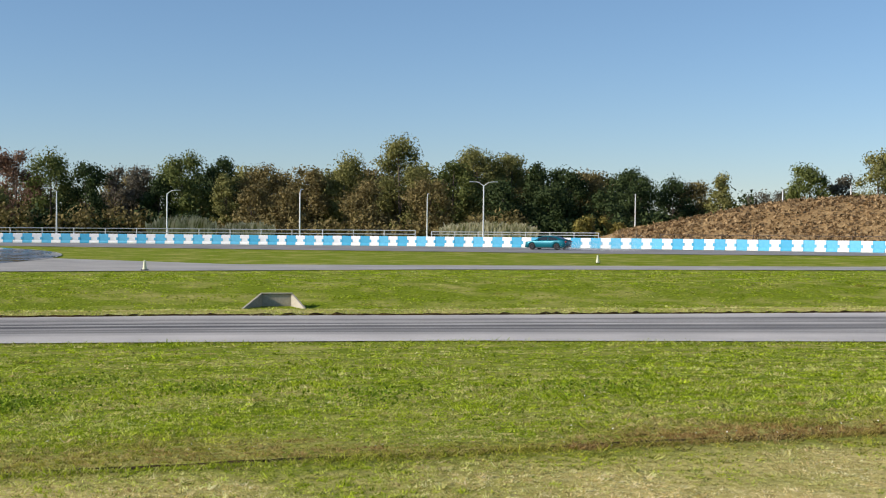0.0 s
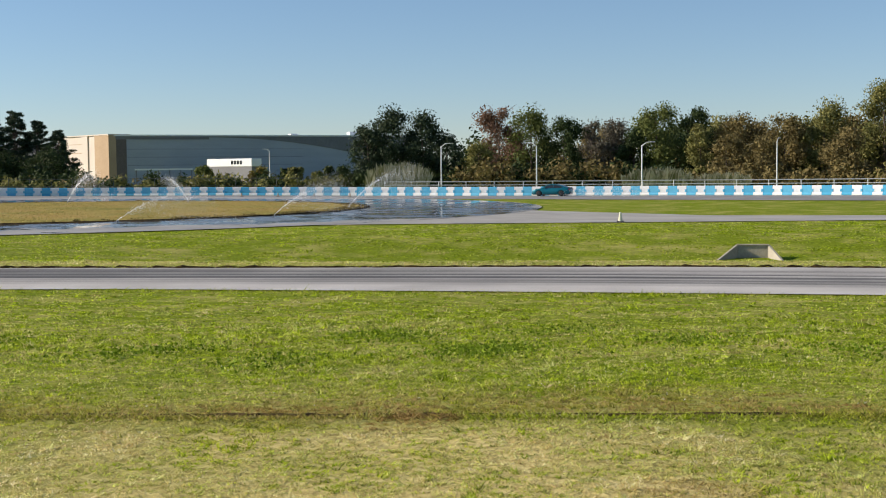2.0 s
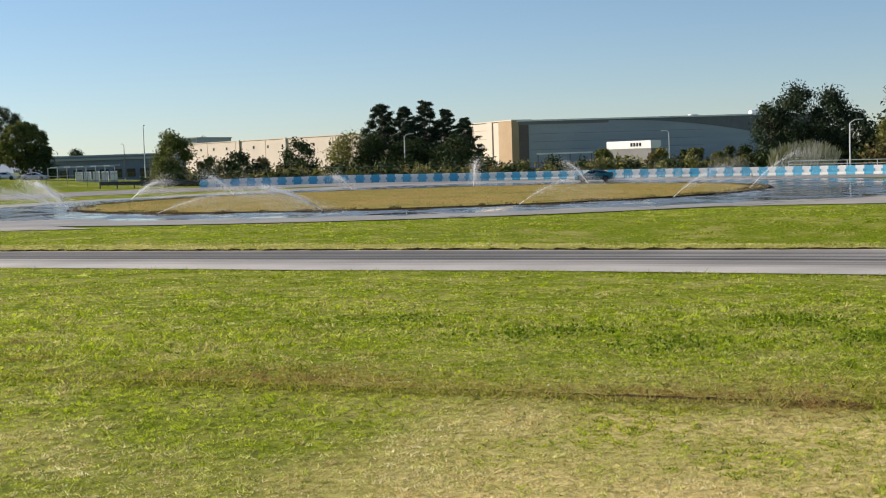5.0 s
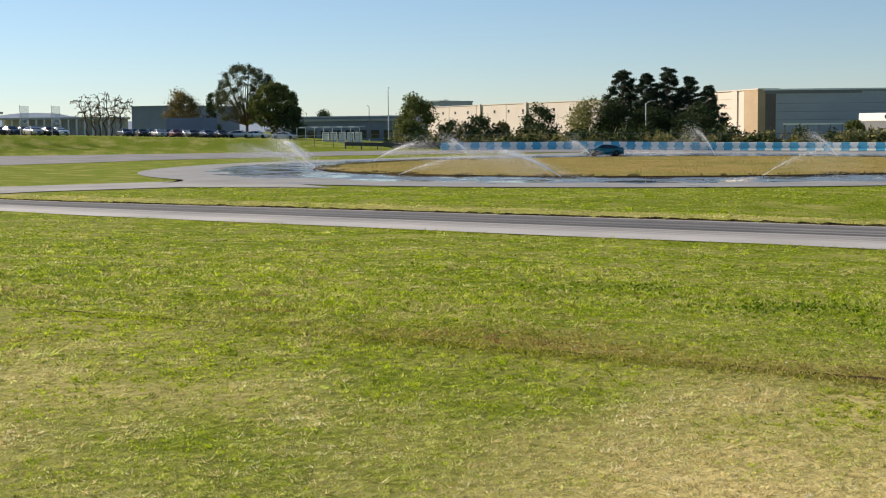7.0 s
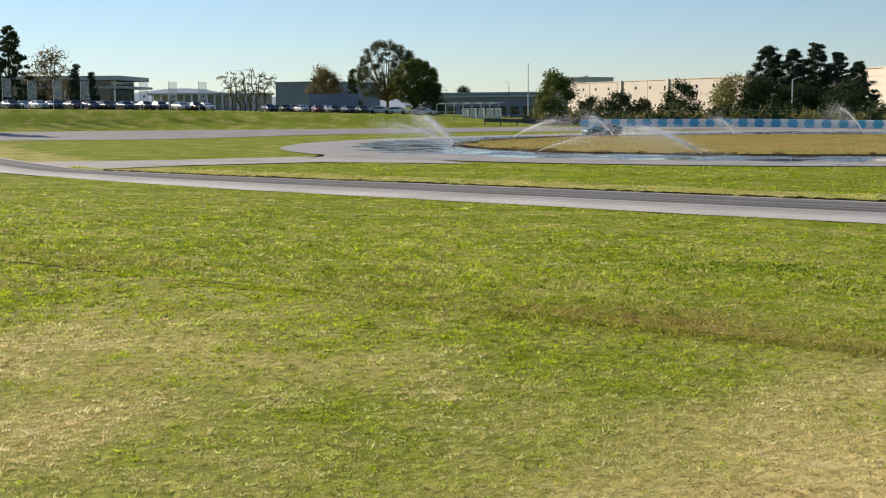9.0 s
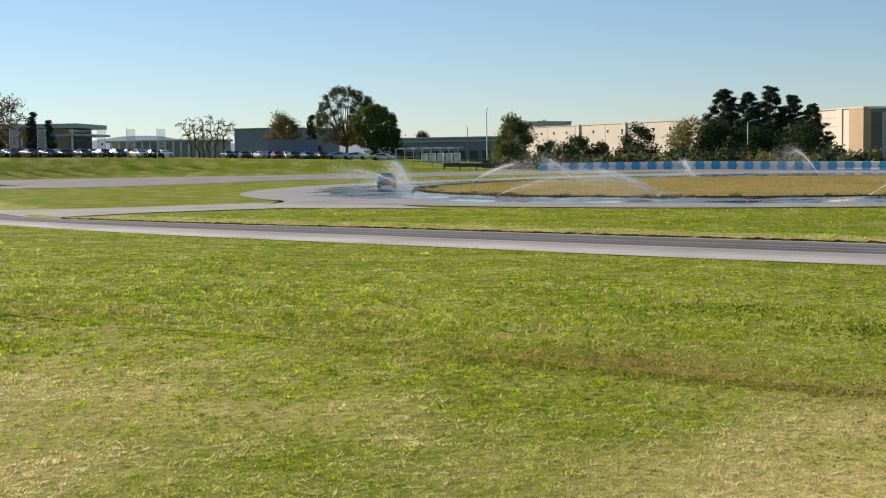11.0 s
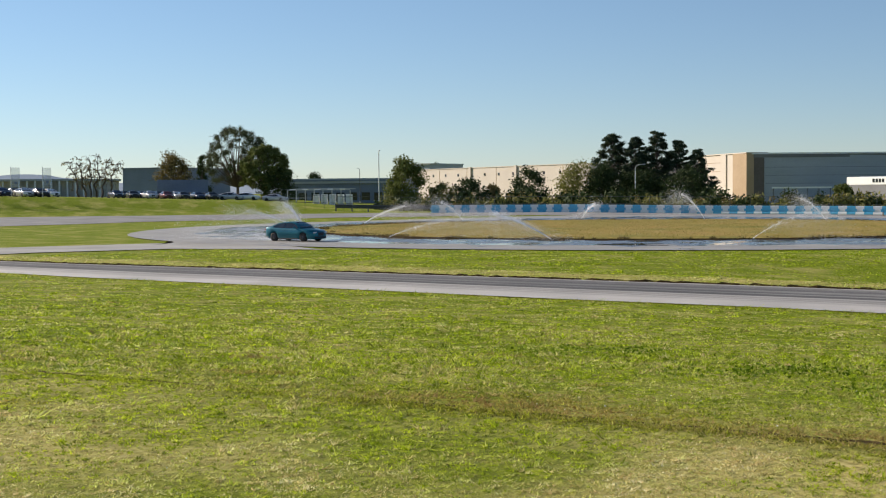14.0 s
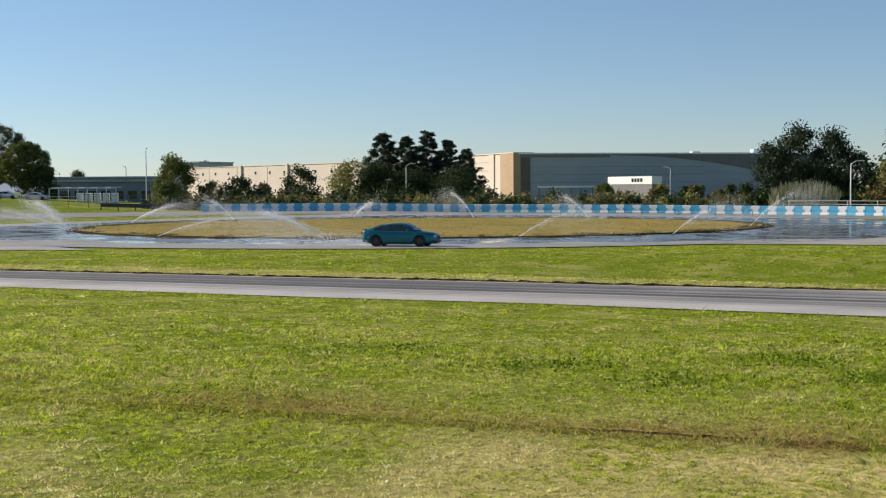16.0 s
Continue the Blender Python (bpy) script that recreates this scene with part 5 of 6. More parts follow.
def build_car(name, paint, label, group=""):
    """A four-door saloon, nose to +X, standing on z = 0."""
    root = empty(name, 0, 0, 0)
    tagged(root, label, "car", group)
    xs = np.linspace(-2.40, 2.42, 44)
    hw, bz, sz = (np.interp(xs, STN, k) for k in (HALF, BELT, SILL))
    v, f = [], []
    ring = 14
    for x, w, b, s in zip(xs, hw, bz, sz):
        for dx in (0,):
            arch = 0.0
            for wx in (-1.40, 1.44):
                if abs(x - wx) < 0.40:
                    arch = max(arch, math.sqrt(0.16 - (x - wx) ** 2) + 0.30 - s)
            lo = s + arch
            m = s + (b - s) * 0.55
            sec = [(0.0, s), (w * 0.80, s), (w * 0.80, lo) if arch else (w * 0.90, s + 0.02), (w * 0.985, lo + 0.03), (w, max(m, lo + 0.05)),
                   (w * 0.985, max(b - 0.08, lo + 0.08)), (w * 0.93, b), (0.0, b + 0.045)]
            pts = sec + [(-y, z) for y, z in sec[-2:0:-1]]
            for y, z in pts:
                v.append((x, y, z))
    for i in range(len(xs) - 1):
        for j in range(ring):
            k = (j + 1) % ring
            f.append((i * ring + j, i * ring + k, (i + 1) * ring + k, (i + 1) * ring + j))
    f.append(tuple(range(ring)))
    f.append(tuple(range((len(xs) - 1) * ring, len(xs) * ring))[::-1])
    body = mesh_object("body", v, f, paint, root, smooth=True)
    bm = bmesh.new()
    bm.from_mesh(body.data)
    bmesh.ops.recalc_face_normals(bm, faces=bm.faces)
    bm.to_mesh(body.data)
    bm.free()
    # greenhouse: painted roof with pillars
    bm = bmesh.new()
    rows = []
    for x, z, w in zip(ROOF_X, ROOF_Z, ROOF_W):
        b, h2 = belt_at(x)
        lo = b - 0.02
        wl = min(h2 * 0.93, 0.86)
        wl = wl if -1.7 < x < 1.0 else wl * 0.94
        zz = max(z, lo + 0.02)
        q = min(1.0, (zz - lo) / 0.4)
        rows.append([bm.verts.new(p) for p in ((x, wl, lo), (x, wl + (w - wl) * q, zz - 0.05 * q), (x, w * 0.75, zz), (x, 0, zz + 0.012),
                                               (x, -w * 0.75, zz), (x, -(wl + (w - wl) * q), zz - 0.05 * q), (x, -wl, lo))])
    for a, b in zip(rows[:-1], rows[1:]):
        for j in range(6):
            bm.faces.new((a[j], a[j + 1], b[j + 1], b[j]))
    bmesh.ops.recalc_face_normals(bm, faces=bm.faces)
    part("roof", bm, paint, root, smooth=True)

    def side_point(x, t, s):
        """A point on the side of the greenhouse, t from belt to roof."""
        b, h2 = belt_at(x)
        lo, z, w = b - 0.02, float(np.interp(x, ROOF_X, ROOF_Z)), float(np.interp(x, ROOF_X, ROOF_W))
        wl = min(h2 * 0.93, 0.86)
        q = min(1.0, (z - lo) / 0.4)
        y = wl + (w - wl) * q * t
        return (x, s * (y + 0.012), lo + (z - 0.05 * q - lo) * t)

    def pane(name, cols, parent):
        bm = bmesh.new()
        lo = [bm.verts.new(c[0]) for c in cols]
        hi = [bm.verts.new(c[1]) for c in cols]
        for i in range(len(cols) - 1):
            bm.faces.new((lo[i], lo[i + 1], hi[i + 1], hi[i]))
        return part(name, bm, M["car_glass"], parent)

    for s in (-1, 1):
        pane("side_window", [(side_point(x, 0.06, s), side_point(x, t1, s)) for x, t1 in ((-0.30, 0.95), (0.1, 0.95), (0.45, 0.93), (0.72, 0.80), (0.92, 0.5))], root)
        pane("side_window", [(side_point(x, 0.06, s), side_point(x, t1, s)) for x, t1 in ((-1.55, 0.45), (-1.25, 0.85), (-0.9, 0.93), (-0.36, 0.95))], root)

    def end_pane(name, x0, z0, w0, x1, z1, w1, off):
        bm = bmesh.new()
        d = 0.015 * off
        q = [bm.verts.new(p) for p in ((x0 + d, -w0, z0 + 0.015), (x0 + d, w0, z0 + 0.015), (x1 + d, w1, z1 + 0.015), (x1 + d, -w1, z1 + 0.015))]
        bm.faces.new(q if off > 0 else q[::-1])
        part(name, bm, M["car_glass"], root)

    end_pane("windscreen", 1.09, 1.01, 0.66, 0.42, 1.395, 0.50, 1)
    end_pane("rear_window", -1.90, 1.07, 0.56, -1.12, 1.34, 0.48, -1)
    part("grille", boxed(2.36, -0.30, 0.42, 2.44, 0.30, 0.66, bevel=0.015), M["black"], root)
    part("bumper", boxed(2.28, -0.62, 0.24, 2.43, 0.62, 0.38, bevel=0.03), M["black"], root, "black lower bumper inlet")
    part("diffuser", boxed(-2.41, -0.60, 0.26, -2.28, 0.60, 0.44, bevel=0.03), M["black"], root)
    part("boot_lip", boxed(-2.40, -0.66, 1.02, -2.18, 0.66, 1.05, bevel=0.01), M["black"], root)
    for s in (-1, 1):
        y0, y1 = sorted((s * 0.40, s * 0.72))
        part("headlight", boxed(2.22, y0, 0.60, 2.40, y1, 0.70, bevel=0.02), M["lamp_clear"], root)
        y0, y1 = sorted((s * 0.42, s * 0.80))
        part("tail_light", boxed(-2.42, y0, 0.78, -2.28, y1, 0.90, bevel=0.02), M["tail_red"], root)
        y0, y1 = sorted((s * 0.90, s * 1.04))
        part("mirror", boxed(0.62, y0, 0.95, 0.78, y1, 1.07, bevel=0.03), paint, root)
        y0, y1 = sorted((s * 0.86, s * 0.925))
        part("side_skirt", boxed(-0.95, y0, 0.15, 0.98, y1, 0.24, bevel=0.02), M["black"], root)
    bm = bmesh.new()
    box(bm, -2.0, -0.72, 0.2, 2.0, 0.72, 0.55)
    part("underbody", bm, M["black"], root)
    wheels = []
    for wx in (-1.40, 1.44):
        for s in (-1, 1):
            bm = bmesh.new()
            prof = [(0.20, 0.0), (0.325, 0.01), (0.345, 0.04), (0.345, 0.20), (0.325, 0.235), (0.2, 0.24)]
            n = 24
            grid = [[bm.verts.new((r * math.cos(2 * math.pi * i / n), s * (yy - 0.12), r * math.sin(2 * math.pi * i / n))) for r, yy in prof] for i in range(n)]
            for i in range(n):
                for j in range(len(prof) - 1):
                    bm.faces.new((grid[i][j], grid[i][j + 1], grid[(i + 1) % n][j + 1], grid[(i + 1) % n][j]))
            bmesh.ops.recalc_face_normals(bm, faces=bm.faces)
            wheel = part("wheel", bm, M["tyre"], root, "black tyre on a dark rim", smooth=True)
            wheel.matrix_basis = pose(wx, s * 0.79, 0.325)
            bm = bmesh.new()
            tube(bm, (0, s * 0.02, 0), (0, s * 0.05, 0), 0.235, 0.235, 24)
            tube(bm, (0, s * 0.05, 0), (0, s * 0.115, 0), 0.07, 0.06, 12)
            for k in range(10):
                a = 2 * math.pi * k / 10
                tube(bm, (0.05 * math.cos(a), s * 0.10, 0.05 * math.sin(a)), (0.235 * math.cos(a), s * 0.09, 0.235 * math.sin(a)), 0.022, 0.018, 5)
            part("rim", bm, M["rim"], wheel, "dark multi-spoke rim")
            wheels.append(wheel)
    return root, wheels


M["paint_teal"] = car_paint("paint_teal", (0.0, 0.10, 0.14), (0.0, 0.15, 0.20))
M["paint_navy"] = car_paint("paint_navy", (0.02, 0.03, 0.06), (0.03, 0.045, 0.09))
M["paint_black"] = car_paint("paint_black", (0.012, 0.012, 0.014), (0.025, 0.025, 0.028))
M["paint_silver"] = car_paint("paint_silver", (0.45, 0.46, 0.48), (0.55, 0.56, 0.58))
M["paint_white"] = car_paint("paint_white", (0.72, 0.72, 0.72), (0.80, 0.80, 0.80))
M["paint_red"] = car_paint("paint_red", (0.12, 0.02, 0.02), (0.16, 0.03, 0.03))

racer, racer_wheels = build_car("car", M["paint_teal"], "metallic teal sports saloon sliding round the wet pad")



def build_spray():
    """Water thrown up low behind the rear wheels."""
    rng = np.random.default_rng(77)
    n = 12000
    back = rng.random(n) ** 1.3 * 9.0
    c = np.stack([-1.7 - back, rng.normal(size=n) * (0.55 + 0.16 * back) , np.abs(rng.normal(size=n)) * (0.12 + 0.22 * np.sqrt(back)) + 0.03], 1)
    a, b = rng.normal(size=(n, 3)), rng.normal(size=(n, 3))
    s = (0.012 + 0.016 * rng.random(n))[:, None]
    a, b = a / np.linalg.norm(a, axis=1, keepdims=True) * s, b / np.linalg.norm(b, axis=1, keepdims=True) * s
    q = np.stack([c - a, c + b, c + a], 1)
    q[:, :, 2] = np.maximum(q[:, :, 2], 0.01)
    m = water("tyre_spray", 0.5)
    return soup("spray", q, m, racer, "low white water spray behind the rear wheels")


build_spray()

PARKED = {}
for p_name, p_label in (("paint_navy", "dark blue parked saloon facing the bank"), ("paint_black", "black parked saloon facing the bank"),
                        ("paint_silver", "silver parked saloon facing the bank"), ("paint_white", "white parked saloon facing the bank"),
                        ("paint_red", "dark red parked saloon facing the bank")):
    PARKED[p_name] = (M[p_name], p_label)
ORDER = "nsnbnbnbnsbnbsrbnbnbsws"
SHORT = {"n": "paint_navy", "b": "paint_black", "s": "paint_silver", "w": "paint_white", "r": "paint_red"}
first = {}
spots = [-72.2, -71.1, -70.5, -69.7, -69.0, -68.4, -67.6, -66.8, -66.2, -65.3, -64.7, -61.6, -60.9, -60.2, -59.5, -58.8, -58.2, -57.6, -56.8, -56.1, -54.9]
rng_c = random.Random(4)
for i, p_az in enumerate(spots):
    kind = SHORT[ORDER[i]]
    left_row = p_az < -63
    d = 219 + rng_c.uniform(-0.6, 0.6) if left_row else 246 + rng_c.uniform(-0.6, 0.6)
    if p_az in (-56.8, -56.1, -54.9):
        kind = "paint_silver" if p_az != -56.1 else "paint_white"
    px, py = polar(p_az, d)
    turn = -90 - p_az + (24 if left_row else 14) + rng_c.uniform(-4, 4)
    if p_az in (-56.8, -56.1, -54.9):
        turn += 55
    m = pose(px, py, ground_z(px, py), 0, 0, turn)
    if kind not in first:
        ob, _ = build_car("car", *PARKED[kind], "cars in the car park")
        ob.matrix_basis = m
        first[kind] = ob
    else:
        copy_thing(first[kind], m)
# second row deeper in the car park
for i, p_az in enumerate((-71.7, -70.2, -68.7, -67.2, -66.5, -65.7, -65.0, -64.3)):
    px, py = polar(p_az, 231)
    copy_thing(first[SHORT["snwnsbsw"[i]]], pose(px, py, ground_z(px, py), 0, 0, -90 - p_az + 30))

for i, p_az in enumerate((-72.0, -71.2, -70.0, -69.2, -68.2, -67.0, -66.1, -65.3, -64.6, -61.2, -60.5, -59.8, -59.1, -58.4, -57.8)):
    px, py = polar(p_az, 243 if p_az < -63 else 257)
    copy_thing(first[SHORT["bsnwbnsbnbnbsbn"[i]]], pose(px, py, ground_z(px, py), 0, 0, -90 - p_az + 20))

# ---- sprinklers ----
M["water_core"] = water("water_core", 0.5)
M["water_mist"] = water("water_mist", 0.5)
SPR = []


def sprinkler(x, y, throw_az, reach, apex, seed, mist=1.0, swing=(), core=0.8):
    """A pad sprinkler: a small riser and a jet of falling drops. throw_az: bearing of the throw."""
    rng = np.random.default_rng(50 + seed)
    z = 0.12 if math.hypot(x - PAD[0], y - PAD[1]) < 33.5 else 0.06
    root = empty("sprinkler", x, y, z)
    tagged(root, "small pad sprinkler throwing an arching jet of water", "sprinkler", "sprinklers round the skid pad")
    bm = bmesh.new()
    tube(bm, (0, 0, -0.1), (0, 0, 0.10), 0.06, 0.05, 8)
    tube(bm, (0, 0, 0.10), (0, 0, 0.16), 0.035, 0.025, 8)
    part("riser", bm, M["dark_metal"], root)

    def arc(t):
        return np.stack([1.5 * reach * t, np.zeros_like(t), 0.14 + 4 * 1.2 * apex * t * (1 - t)], -1)

    def pieces(t, spread_t, n, size, fall, seed2):
        p = arc(t)
        dv = arc(np.clip(t + 0.02, 0, 1.2)) - arc(t)
        dv /= np.linalg.norm(dv, axis=1, keepdims=True)
        w = spread_t[:, None]
        p = p + rng.normal(size=(n, 3)) * w
        p[:, 2] -= fall
        nrm = rng.normal(size=(n, 3))
        sd = np.cross(dv, nrm)
        sd /= np.linalg.norm(sd, axis=1, keepdims=True) + 1e-6
        a, b = dv * size[:, None], sd * size[:, None] * 0.5
        q = np.stack([p - a, p + b, p + a - b], 1)
        q[:, :, 2] = np.maximum(q[:, :, 2], 0.02)
        return q

    n1 = int(2800 * core)
    t = rng.random(n1) ** 1.15 * 0.36
    jet = soup("jet", pieces(t, 0.012 + 0.55 * t ** 1.6, n1, 0.022 + 0.022 * rng.random(n1), 0.30 * rng.random(n1) ** 2 * t, 1), M["water_core"], root)
    tagged(jet, kind="stuff")
    n2 = int(7000 * mist)
    t = 0.08 + rng.random(n2) ** 0.85 * 0.42
    spray = soup("spray", pieces(t, 0.05 + 1.0 * t, n2, 0.010 + 0.010 * rng.random(n2), rng.random(n2) ** 1.5 * apex * 1.0 * t, 2), M["water_mist"], root)
    tagged(spray, kind="stuff")
    # fine drops that the wind carries off the jet as they fall
    n3 = int(14000 * mist)
    t = 0.10 + 0.42 * rng.random(n3) ** 0.9
    age = rng.random(n3) ** 1.2
    turn = radians(90 - throw_az)
    wx, wy = 2.6 * math.cos(turn) + 1.6 * math.sin(turn), -2.6 * math.sin(turn) + 1.6 * math.cos(turn)
    c = arc(t) + rng.normal(size=(n3, 3)) * (0.12 + 0.45 * age + 0.5 * t)[:, None] * np.array([1, 1, 0.6])
    c[:, 0] += wx * age
    c[:, 1] += wy * age
    c[:, 2] = np.maximum(c[:, 2] * (1 - 0.95 * age), 0.03)
    a, b = rng.normal(size=(n3, 3)), rng.normal(size=(n3, 3))
    sz = (0.008 + 0.008 * rng.random(n3))[:, None]
    a, b = a / np.linalg.norm(a, axis=1, keepdims=True) * sz, b / np.linalg.norm(b, axis=1, keepdims=True) * sz
    tagged(soup("mist", np.stack([c - a, c + b, c + a], 1), M["water_mist"], root), kind="stuff")
    SPR.append((root, throw_az, swing))
    return root


sprinkler(-95.2, 70.0, -118, 11.0, 1.7, 1, 1.3, core=0.6)
sprinkler(-95.6, 70.4, -150, 5.0, 2.2, 2, 1.4, core=1.1, swing=((8.0, -150), (10.0, -110), (13.0, -75), (16.0, -140)))
sprinkler(-111.5, 90.0, 40, 8.5, 1.7, 3, 1.2, core=0.6, swing=((3.0, -25), (5.0, -15), (7.0, 36), (16.0, 40)))
sprinkler(-77.0, 64.6, 30, 9.0, 1.15, 4, 0.6, core=0.16)
sprinkler(-109.5, 103.0, -120, 5.0, 2.0, 5, 1.2, core=0.6)
sprinkler(-64.0, 68.7, -128, 8.0, 1.7, 6, 1.2, core=1.2)
sprinkler(-104.5, 117.5, -130, 4.0, 1.6, 7, 0.8, swing=((3.5, -130), (9.0, -110), (16.0, 50)))
sprinkler(-90.5, 122.8, 70, 5.0, 2.7, 8, 1.0, core=0.5, swing=((3.5, 20), (6.8, -90), (9.0, -125), (16.0, -135)))
sprinkler(-53.4, 78.0, 40, 7.0, 1.5, 9, 0.5, core=0.14)
sprinkler(-76.3, 125.0, -100, 5.0, 2.2, 10, 0.9, core=0.6, swing=((3.5, -80), (9.0, -120), (16.0, -135)))
sprinkler(-46.2, 87.6, 50, 7.0, 2.0, 11, 0.8, core=0.2)
sprinkler(-48.3, 105.5, 55, 8.0, 2.8, 12, 1.1, core=0.22)

# ---- foreground turf ----


def blade_material():
    m = bpy.data.materials.new("grass_blade")
    m.use_nodes = True
    t = m.node_tree
    b = t.nodes["Principled BSDF"]
    geo = t.nodes.new("ShaderNodeNewGeometry")
    att = t.nodes.new("ShaderNodeAttribute")
    att.attribute_name = "dry"

    def ramp(src, stops):
        r = t.nodes.new("ShaderNodeValToRGB")
        e = r.color_ramp.elements
        while len(e) < len(stops):
            e.new(0.5)
        for q, (p, c) in zip(e, stops):
            q.position, q.color = p, (*c, 1)
        t.links.new(src, r.inputs[0])
        return r.outputs[0]

    tuft = t.nodes.new("ShaderNodeAttribute")
    tuft.attribute_name = "tuft"
    half = t.nodes.new("ShaderNodeMix")
    half.inputs[0].default_value = 0.55
    t.links.new(geo.outputs["Random Per Island"], half.inputs[2])
    t.links.new(tuft.outputs["Fac"], half.inputs[3])
    rnd = half.outputs[0]
    green = ramp(rnd, [(0.15, (0.09, 0.14, 0.006)), (0.5, (0.30, 0.40, 0.014)), (0.85, (0.68, 0.78, 0.05))])
    straw = ramp(rnd, [(0.15, (0.44, 0.33, 0.12)), (0.5, (0.92, 0.76, 0.36)), (0.85, (0.98, 0.92, 0.62))])
    brown = ramp(rnd, [(0.1, (0.10, 0.065, 0.02)), (0.5, (0.35, 0.22, 0.075)), (0.9, (0.60, 0.43, 0.18))])
    dead = t.nodes.new("ShaderNodeAttribute")
    dead.attribute_name = "dead"
    worn = t.nodes.new("ShaderNodeMix")
    worn.data_type = "RGBA"
    t.links.new(dead.outputs["Fac"], worn.inputs[0])
    mx = t.nodes.new("ShaderNodeMix")
    mx.data_type = "RGBA"
    t.links.new(att.outputs["Fac"], mx.inputs[0])
    t.links.new(green, mx.inputs[6])
    t.links.new(straw, mx.inputs[7])
    t.links.new(mx.outputs[2], worn.inputs[6])
    t.links.new(brown, worn.inputs[7])
    t.links.new(worn.outputs[2], b.inputs["Base Color"])
    b.inputs["Roughness"].default_value = 0.5
    b.inputs["Specular IOR Level"].default_value = 0.08
    return translucent(m, 0.5)


M["blade"] = blade_material()


def patch_noise(x, y, s, seed):
    """Cheap smooth patches from summed waves."""
    r = np.random.default_rng(seed)
    out = np.zeros_like(x)
    for k in range(9):
        a, f, p = r.uniform(0, 6.28), s * r.uniform(0.6, 2.2), r.uniform(0, 6.28)
        out += np.sin((x * math.cos(a) + y * math.sin(a)) * f + p)
    return out / 4.0


def tufted(x, y, radius, each, rng):
    """Gathers blades into tufts round the given middles; also each blade's tuft."""
    n = len(x)
    who = np.repeat(np.arange(n), each)
    r = np.broadcast_to(radius, (n,))[who]
    return x[who] + rng.normal(size=n * each) * r, y[who] + rng.normal(size=n * each) * r, who


def turf(d0, d1, k, seed, az0=-82.0, az1=25.0, each=11):
    """Tufts thinning out evenly with distance, coarser as they do."""
    rng = np.random.default_rng(seed)
    n = int(k * radians(az1 - az0) / each)
    d = (d0 ** -0.7 + rng.random(n) * (d1 ** -0.7 - d0 ** -0.7)) ** (-1 / 0.7)
    az = np.radians(rng.uniform(az0, az1, n))
    x, y, who = tufted(d * np.sin(az), d * np.cos(az), 0.0022 * d, each, rng)
    ok = y < np.interp(x, NEAR_X, NEAR_Y) - 0.03
    x, y, who, d = x[ok], y[ok], who[ok], d[who[ok]]
    return blades(x, y, np.minimum(0.0017 * d, 0.032), 0.00076 * d, rng, who)


def blades(x, y, height_m, width_m, rng, who=None, vivid=1.0, label="short mown lawn of green and straw-coloured blades"):
    n = len(x)
    who = np.arange(n) if who is None else who
    m = int(who.max()) + 1
    z = height(x, y)
    lush = patch_noise(x, y, 0.9, 3)
    s = (y - crease_y(x)) * 0.95
    size, lean = np.exp(rng.normal(size=m) * 0.36)[who], (rng.normal(size=(m, 2)) * 0.7)[who]
    tone, mood = (0.5 + (rng.random(m) - 0.5) * vivid)[who], (rng.normal(size=m) * 0.26 * vivid)[who]
    h = height_m * size * rng.uniform(0.6, 1.25, n) * (1 + 0.25 * np.clip(lush, -1, 1.5))
    h = np.where(np.abs(s - 0.08) < 0.09 * (1 + 0.6 * patch_noise(x, y, 3.0, 12)), h * 0.35, h)
    a = rng.uniform(0, 6.28, n)
    tilt = lean + rng.normal(size=(n, 2)) * 0.8
    b = np.stack([x, y, z - 0.005], 1)
    tip = b + np.stack([tilt[:, 0] * h, tilt[:, 1] * h, h], 1)
    w = width_m * rng.uniform(0.6, 1.4, n)
    e = np.stack([np.cos(a) * w, np.sin(a) * w, np.zeros(n)], 1)
    ob = soup("grass", np.stack([b - e, b + e, tip], 1), M["blade"])
    crown = 1 - smooth01(-1.0, 1.0, s)
    tone = 0.5 + (tone - 0.5) * (0.7 + 0.3 * crown) + 0.10 * crown
    amp = 0.40 + 0.90 * crown
    dry = np.clip(dryness(x, y) - 0.06 + amp * (0.26 * patch_noise(x, y, 0.6, 9) + 0.32 * patch_noise(x, y, 1.7, 7) + 0.24 * patch_noise(x, y, 5.5, 8)) + mood + rng.normal(size=n) * 0.10, 0, 1)
    dead = 0.62 * np.exp(-((s - 0.6) / 0.95) ** 2) * smooth01(-12, -5, x) + 0.25 * np.exp(-((s - 1.8) / 1.2) ** 2)
    dead = np.clip(dead * (1 + 0.9 * patch_noise(x, y, 1.1, 21)) + 0.5 * (patch_noise(x, y, 2.6, 22) > 1.15) + 0.5 * mood, 0, 1)
    for key, val in (("dry", dry), ("tuft", tone), ("dead", dead)):
        ob.data.attributes.new(key, "FLOAT", "POINT").data.foreach_set("value", np.repeat(val, 3).astype(np.float32))
    return tagged(ob, label, "grass", kind="stuff")


turf(4.6, 70, 620000, 1)


def verge(seed, edge_x, edge_y, side, n, height_m, width_m, x0, x1, reach, over):
    """Longer tufts that hang over a road's edge."""
    rng = np.random.default_rng(seed)
    x = rng.uniform(x0, x1, n)
    y = np.interp(x, edge_x, edge_y) + side * (np.abs(rng.normal(size=n)) * reach + over + 0.16 * patch_noise(x, x * 0, 1.6, seed))
    return blades(x, y, height_m, width_m, rng, None, 1.0, "rough grass verge along the track's edge")


verge(11, FAR_X, FAR_Y, 1, 42000, 0.09, 0.022, -80, 26, 0.5, 0.02)
verge(12, NEAR_X, NEAR_Y, -1, 30000, 0.05, 0.018, -70, 22, 0.4, -0.12)


